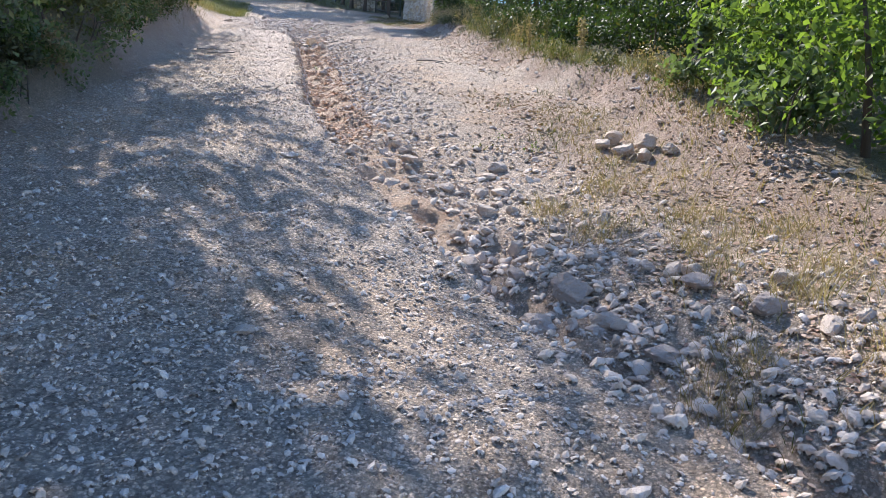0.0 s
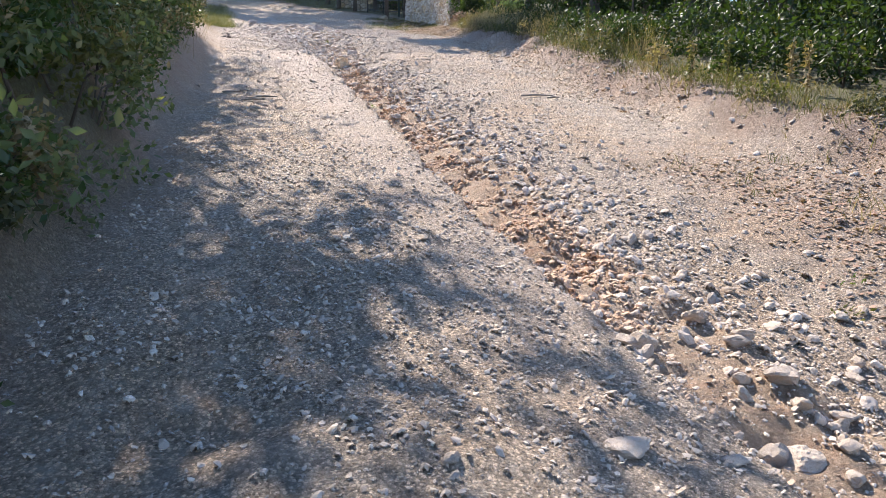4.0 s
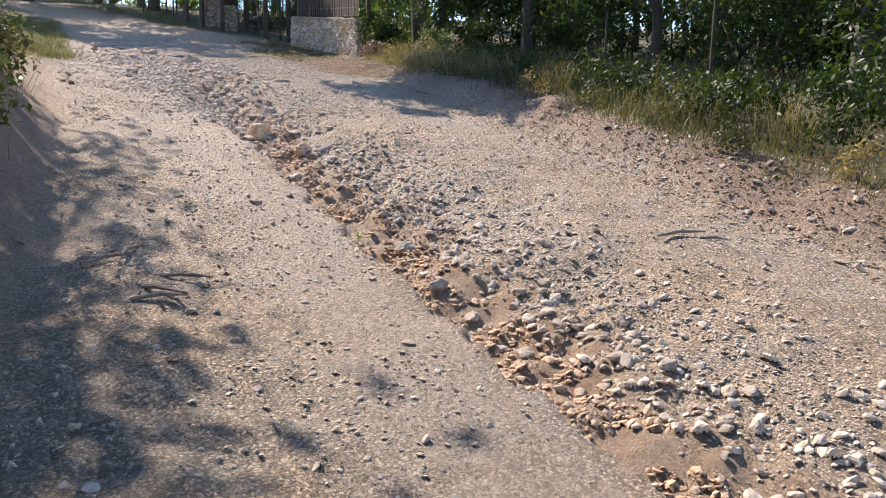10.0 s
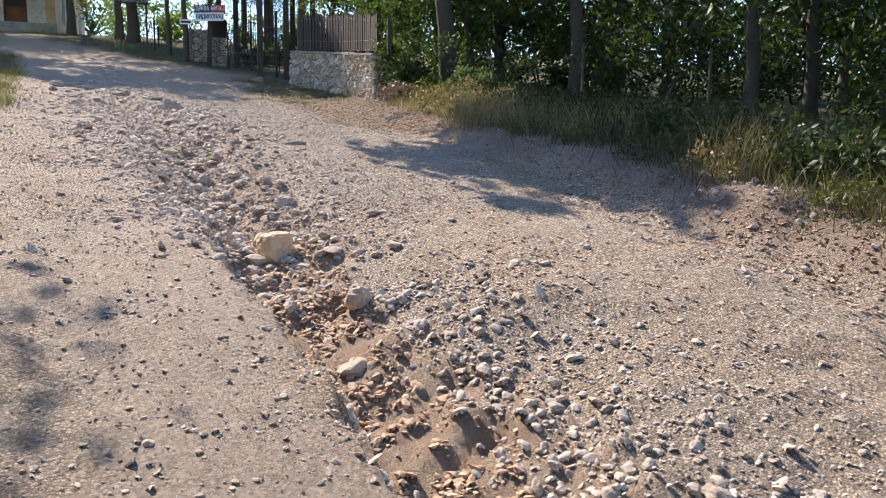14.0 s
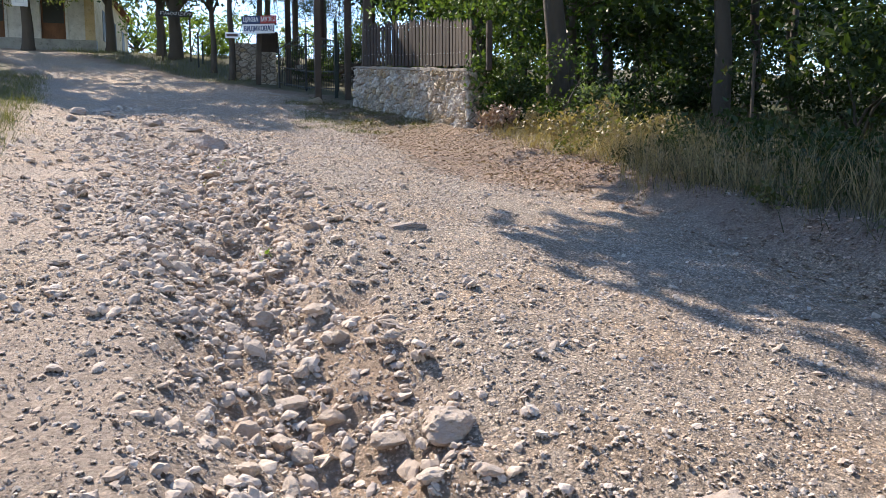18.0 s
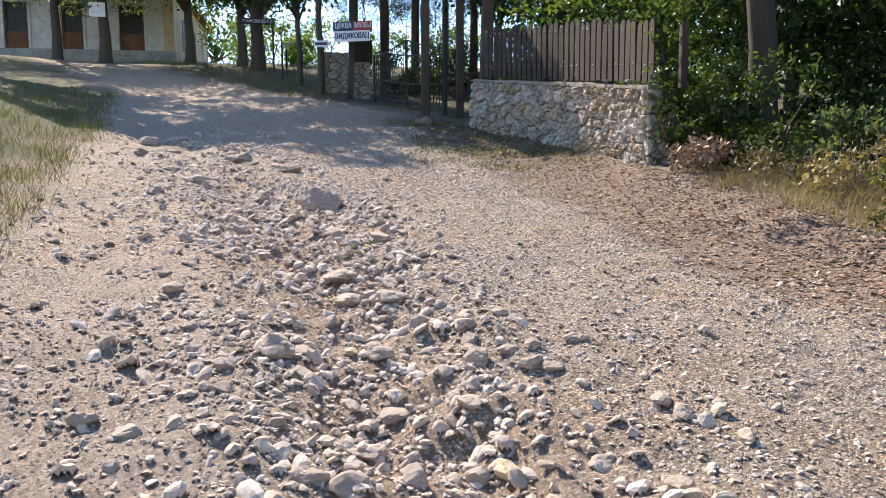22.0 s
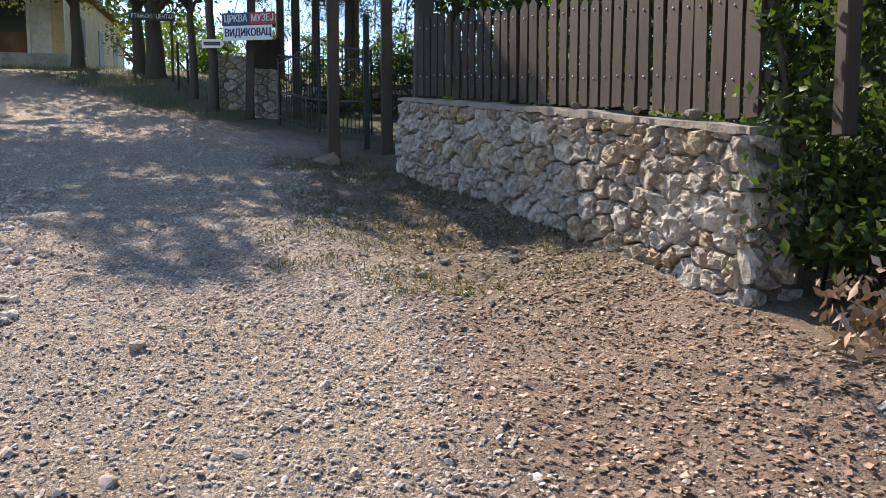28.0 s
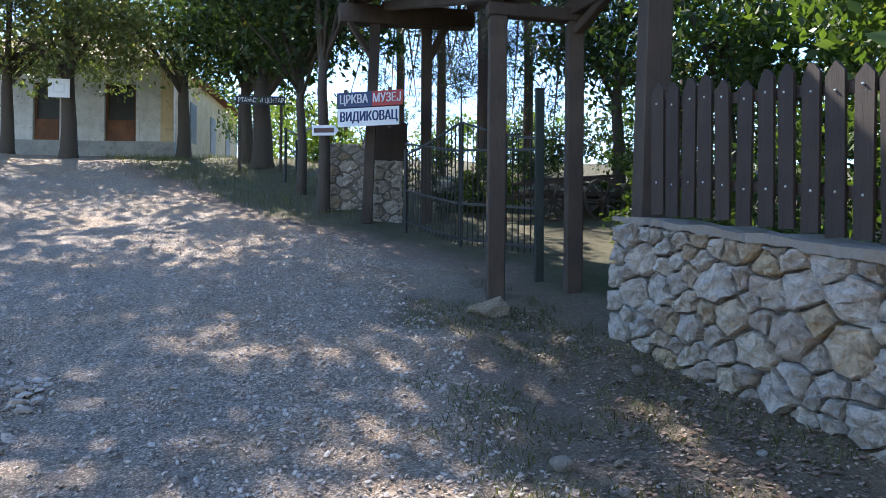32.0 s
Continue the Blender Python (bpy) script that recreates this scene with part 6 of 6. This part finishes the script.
def rubble(name, label, places, sizes, level, material, seed, sink=.35):
    """Many loose stones in one mesh, the smaller ones of fewer faces."""
    rng = np.random.RandomState(seed)
    verts, faces, count = [], [], 0
    fine = sizes < .023
    for lv, chosen in ((level, ~fine), (1, fine)) if level == 2 else ((level, fine | True),):
        at, big = places[chosen], sizes[chosen]
        n = len(at)
        shapes = np.array(ROCKS[lv])[rng.randint(0, 12, n)]
        shapes = shapes * (big[:, None, None] * rng.uniform((.85, .8, .55), (1.25, 1.1, .95), (n, 3))[:, None, :])
        a = rng.uniform(0, math.tau, n)
        t = rng.normal(size=(n, 2)) * .3
        ca, sa = np.cos(a), np.sin(a)
        x = shapes[..., 0] * ca[:, None] - shapes[..., 1] * sa[:, None]
        y = shapes[..., 0] * sa[:, None] + shapes[..., 1] * ca[:, None]
        z = shapes[..., 2] + x * t[:, :1] + y * t[:, 1:]
        v = np.stack([x + at[:, :1], y + at[:, 1:], z + (height(at[:, 0], at[:, 1]) + big * (1 - 2 * sink) * .6)[:, None]], -1)
        kept = ICO[lv][1]
        kept = kept[ICO[lv][0][kept][:, :, 2].mean(1) > (0, -.04, -.22)[lv]]
        faces.append((np.arange(n)[:, None, None] * v.shape[1] + kept[None]).reshape(-1, 3) + count)
        verts.append(v.reshape(-1, 3))
        count += len(verts[-1])
    return tagged(link(name, array_mesh(name, np.concatenate(verts), np.concatenate(faces), False), material), label, "gravel", kind="stuff")


def on_road(rng, n, y0, y1):
    y = rng.uniform(y0, y1, n)
    x = rng.uniform(edge_left(y) - .2, edge_right(y) + .3)
    return np.stack([x, y], -1)


n = 420
y = rng.uniform(16.5, 28.5, n)
left, right = np.interp(y, GULLY_Y, GULLY_L), np.interp(y, GULLY_Y, GULLY_R)
p = np.stack([left + (right - left) * rng.normal(.5, .5, n), y], -1)
rubble("broken_rocks", "broken pale limestone heaped in the upper gully", p, .026 + .03 * rng.rand(n) ** 2, 2, M_CHIPS, 22)
n = 1500
y = rng.uniform(-2.4, 2.2, n)
left, right = np.interp(y, GULLY_Y, GULLY_L), np.interp(y, GULLY_Y, GULLY_R)
p = np.stack([left + (right - left) * rng.normal(.55, .5, n), y], -1)
rubble("mouth_rubble", "dull broken stones filling the gully's mouth", p, .014 + .04 * rng.rand(n) ** 2.4, 2, M_CHIPS, 43, .34)
# stones over the uphill shoulder beyond the gully's head
n = 12000
y = rng.uniform(19.5, 35.5, n)
p = np.stack([np.interp(y, (19.5, 23, 28, 35), (-1.6, -1.7, -1.9, -3.4)) - np.abs(rng.normal(0, 1.5, n)) + .35, y], -1)
p = p[(p[:, 0] > edge_left(y) - .2) & (N1(p[:, 0], p[:, 1], .9) + .6 * N2(p[:, 0], p[:, 1], .35) > -.18)]
k = rng.rand(len(p)) < .16
rubble("shoulder_rocks", "broken stones bedded in the stony shoulder", p[k], .022 + .036 * rng.rand(k.sum()) ** 2, 2, M_CHIPS, 41, .36)
rubble("shoulder_stones", "small broken stones strewn over the stony shoulder", p[~k], .010 + .018 * rng.rand((~k).sum()) ** 1.6, 1, M_CHIPS, 42, .36)
# rubble along the gully
n = 4800
y = np.where(rng.rand(n) < .55, rng.uniform(-2.5, 18, n), rng.uniform(17, 29, n))
left, right = np.interp(y, GULLY_Y, GULLY_L), np.interp(y, GULLY_Y, GULLY_R)
u = np.where(y < 16, np.where(y > 6, 1.1, .7) + np.abs(rng.normal(0, 1, n)) * np.where(y > 6, .7, 1.2), rng.normal(.5, .55, n))
p = np.stack([left + (right - left) * u, y], -1)
rubble("rubble", "broken limestone rubble heaped along the gully", p, .014 + .034 * rng.rand(n) ** 2.0, 2, M_CHIPS, 12)
n = 14000
y = rng.uniform(-2.5, 30, n)
left, right = np.interp(y, GULLY_Y, GULLY_L), np.interp(y, GULLY_Y, GULLY_R)
u = np.where(y < 16, np.where(y > 6, 1.18, .75) + np.abs(rng.normal(0, 1.1, n)), rng.normal(.5, .7, n))
p = np.stack([left + (right - left) * u, y], -1)
rubble("small_rubble", "small broken stones heaped along the gully", p, .009 + .014 * rng.rand(n) ** 2, 1, M_CHIPS, 11)
n = 14000
y = rng.uniform(-1, 18, n)
p = np.stack([np.interp(y, GULLY_Y, GULLY_L) + rng.uniform(-.2, .5, n), y], -1)
u = gully(p[:, 0], p[:, 1])[0]
p = p[np.abs(u - .06) < .10]
n = len(p)
rubble("soil_clods", "crumbling pale soil clods along the gully's rim", p, .006 + .026 * rng.rand(n) ** 2.6, 1, M_CLOD, 17, .3)
# clods of clay that have slid down the gully's side, thickest at its foot
n = 15000
y = rng.uniform(4.5, 17.5, n)
left, right = np.interp(y, GULLY_Y, GULLY_L), np.interp(y, GULLY_Y, GULLY_R)
p = np.stack([left + (right - left) * rng.uniform(.08, 1.15, n), y], -1)
p = p[N2(p[:, 0], p[:, 1], .35) + .6 * N3(p[:, 0], p[:, 1], .12) > -.12]
n = len(p)
rubble("clay_clods", "crumbled peach-coloured clay lying in the gully", p, .006 + .034 * rng.rand(n) ** 3.2, 1, M_CLAY_CLOD, 37, .36)
n = 5000
y = rng.uniform(4, 17.5, n)
p = np.stack([np.interp(y, GULLY_Y, GULLY_L) + rng.uniform(-.15, .3, n), y], -1)
p = p[np.abs(gully(p[:, 0], p[:, 1])[0] - .06) < .06]
rubble("rim_stones", "broken stones crumbling out of the gully's rim", p, .014 + .035 * rng.rand(len(p)) ** 2, 2, M_CHIPS, 33, .3)
# larger stones over the road
p = on_road(rng, 1700, -2.5, 32)
p = p[rng.rand(len(p)) > .55 * packed(p[:, 0], p[:, 1])]
rubble("scattered_stones", "scattered angular stones on the gravel road", p, .014 + .022 * rng.rand(len(p)) ** 2.5, 2, M_CHIPS, 13, .42)
# stones along the verge's foot
y = rng.uniform(2, 17, 900)
p = np.stack([edge_right(y) + rng.normal(.15, .35, 900), y], -1)
rubble("verge_stones", "loose stones along the foot of the verge", p, .012 + .035 * rng.rand(900) ** 3, 2, M_CHIPS, 23)
# brown crumbs of soil on the uphill side
n = 2600
y = rng.uniform(6, 28, n)
p = np.stack([edge_left(y) + .2 + 2.4 * rng.rand(n) ** 1.3, y], -1)
p = p[N1(p[:, 0], p[:, 1], 1.1) > -.12]
rubble("soil_crumbs", "brown crumbs of soil strewn over the road", p, .005 + .015 * rng.rand(len(p)) ** 2.2, 1, M_CLOD, 18, .42)
# coarse gravel, thickest where the walker passes


def off_clay(p, keep=.12):
    u, _ = gully(p[:, 0], p[:, 1])
    bare = (u > -.02) & (u < 1.05) & (p[:, 1] > 5) & (p[:, 1] < 17)
    return p[~bare | (rng.rand(len(p)) < keep)]


def near_walk(n, y0, y1, wide):
    y = rng.uniform(y0, y1, n)
    mid = np.interp(y, (-4, 0, 2, 8, 22, 25, 29, 33, 38), (1.6, 1.2, .4, -.3, -.3, .2, .5, .0, -1.2))
    p = np.stack([mid + rng.normal(0, wide, n), y], -1)
    return off_clay(p[(p[:, 0] > edge_left(y)) & (p[:, 0] < edge_right(y) + .2)])


p = np.concatenate([near_walk(27000, -2.8, 18, 1.9), near_walk(12000, -2.8, 6, 1.6)])
p = p[(N1(p[:, 0], p[:, 1], 1.3) + .35 * N2(p[:, 0], p[:, 1], .4) > -.2)]
p = p[rng.rand(len(p)) > .3 * packed(p[:, 0], p[:, 1])]
rubble("coarse_gravel", "loose grey-beige crushed gravel covering the road", p, .006 + .016 * rng.rand(len(p)) ** 2.6, 1, M_CHIPS, 14, .40)
p = near_walk(25000, 17, 34, 1.5)
p = p[(N1(p[:, 0], p[:, 1], 1.3) + .35 * N2(p[:, 0], p[:, 1], .4) > -.3)]
litter_side = p[:, 0] > np.interp(p[:, 1], (22, 24, 29, 31, 33, 36, 40), (2.2, .75, .45, .6, .3, -.1, -.6)) + .3 * N2(p[:, 0], p[:, 1], .4)
p = p[~litter_side | (rng.rand(len(p)) < .12)]
rubble("coarse_gravel", "coarse loose limestone gravel near the gateway", p, .007 + .015 * rng.rand(len(p)) ** 2.0, 1, M_CHIPS, 15, .40)
p = near_walk(24000, 28, 44, 2.3)
p = p[(p[:, 0] < np.interp(p[:, 1], (28, 31, 33, 36, 40, 44), (.7, .8, .3, -.2, -.7, -1.5)) + .5 * N2(p[:, 0], p[:, 1], .4))]
rubble("gateway_gravel", "thick coarse gravel on the shaded drive", p, .011 + .016 * rng.rand(len(p)) ** 1.8, 1, M_CHIPS, 20, .36)
for k in range(26):
    x, y = rng.uniform(.1, 1.9), rng.uniform(30, 37)
    if x < float(edge_right(y)) - .25:
        set_rock("loose_rock", "small pale rock lying in the patchy grass", x, y, rng.uniform(.025, .05), .7, 53 * k, k, M_WALLSTONE, .2, "rocks in the patchy grass", 1.2, 2)
# larger loose chippings on the lower stretch
p = near_walk(9000, -2.8, 8, 1.7)
p = p[p[:, 0] < np.interp(p[:, 1], GULLY_Y, GULLY_L) - .05]
p = p[rng.rand(len(p)) > .5 * packed(p[:, 0], p[:, 1])]
rubble("loose_chippings", "loose grey chippings on the lower road", p, .010 + .016 * rng.rand(len(p)) ** 2.2, 1, M_CHIPS, 31, .30)
# fine chips
p = near_walk(78000, -2.8, 36, 1.6)
p = p[rng.rand(len(p)) > .15 * packed(p[:, 0], p[:, 1])]
p = p[(N2(p[:, 0], p[:, 1], .9) + .5 * N3(p[:, 0], p[:, 1], .25) > -.28)]
litter_side = p[:, 0] > np.interp(p[:, 1], (22, 24, 29, 31, 33, 36, 40), (2.2, .75, .45, .6, .3, -.1, -.6))
p = p[~litter_side | (rng.rand(len(p)) < .1)]
rubble("fine_gravel", "fine crushed limestone gravel on the road", p, .0035 + .008 * rng.rand(len(p)) ** 1.5, 0, M_CHIPS, 16, .42)
p = off_clay(np.stack([rng.uniform(-5, 1.6, 84000), rng.uniform(17, 33, 84000)], -1), .1)
p = p[(p[:, 0] < np.interp(p[:, 1], (17, 22, 24, 29, 32), (2, 1.6, .7, .4, .5)) + .4 * rng.rand(len(p)))]
p = p[((gully(p[:, 0], p[:, 1])[0] > -.1) | (rng.rand(len(p)) < .75)) & (p[:, 0] > edge_left(p[:, 1]) - .1)]
rubble("fine_gravel", "fine crushed limestone gravel spread over the upper road", p, .0055 + .0085 * rng.rand(len(p)) ** 1.4, 0, M_CHIPS, 35, .38)
# sticks on the road
for k, (x, y, a, l) in enumerate(((2.05, 11.6, 10, .5), (2.25, 11.45, -60, .25), (-2.25, 11.35, 50, .4), (-2.12, 11.5, 75, .35), (-1.82, 11.0, -15, .42), (-1.96, 10.8, -35, .5), (-1.9, 10.65, 5, .3))):
    stick = tagged(base("stick", x, y), "dry brown stick lying on the gravel", "stick", "sticks on the road")
    bm = bmesh.new()
    tube(bm, [(-l / 2, 0, .02), (0, .03, .035), (l / 2, 0, .025)], [.012, .014, .007], 6)
    ob = part("wood", bm, M_TWIG, stick)
    ob.matrix_basis = pose(0, 0, 0, 0, 0, a)
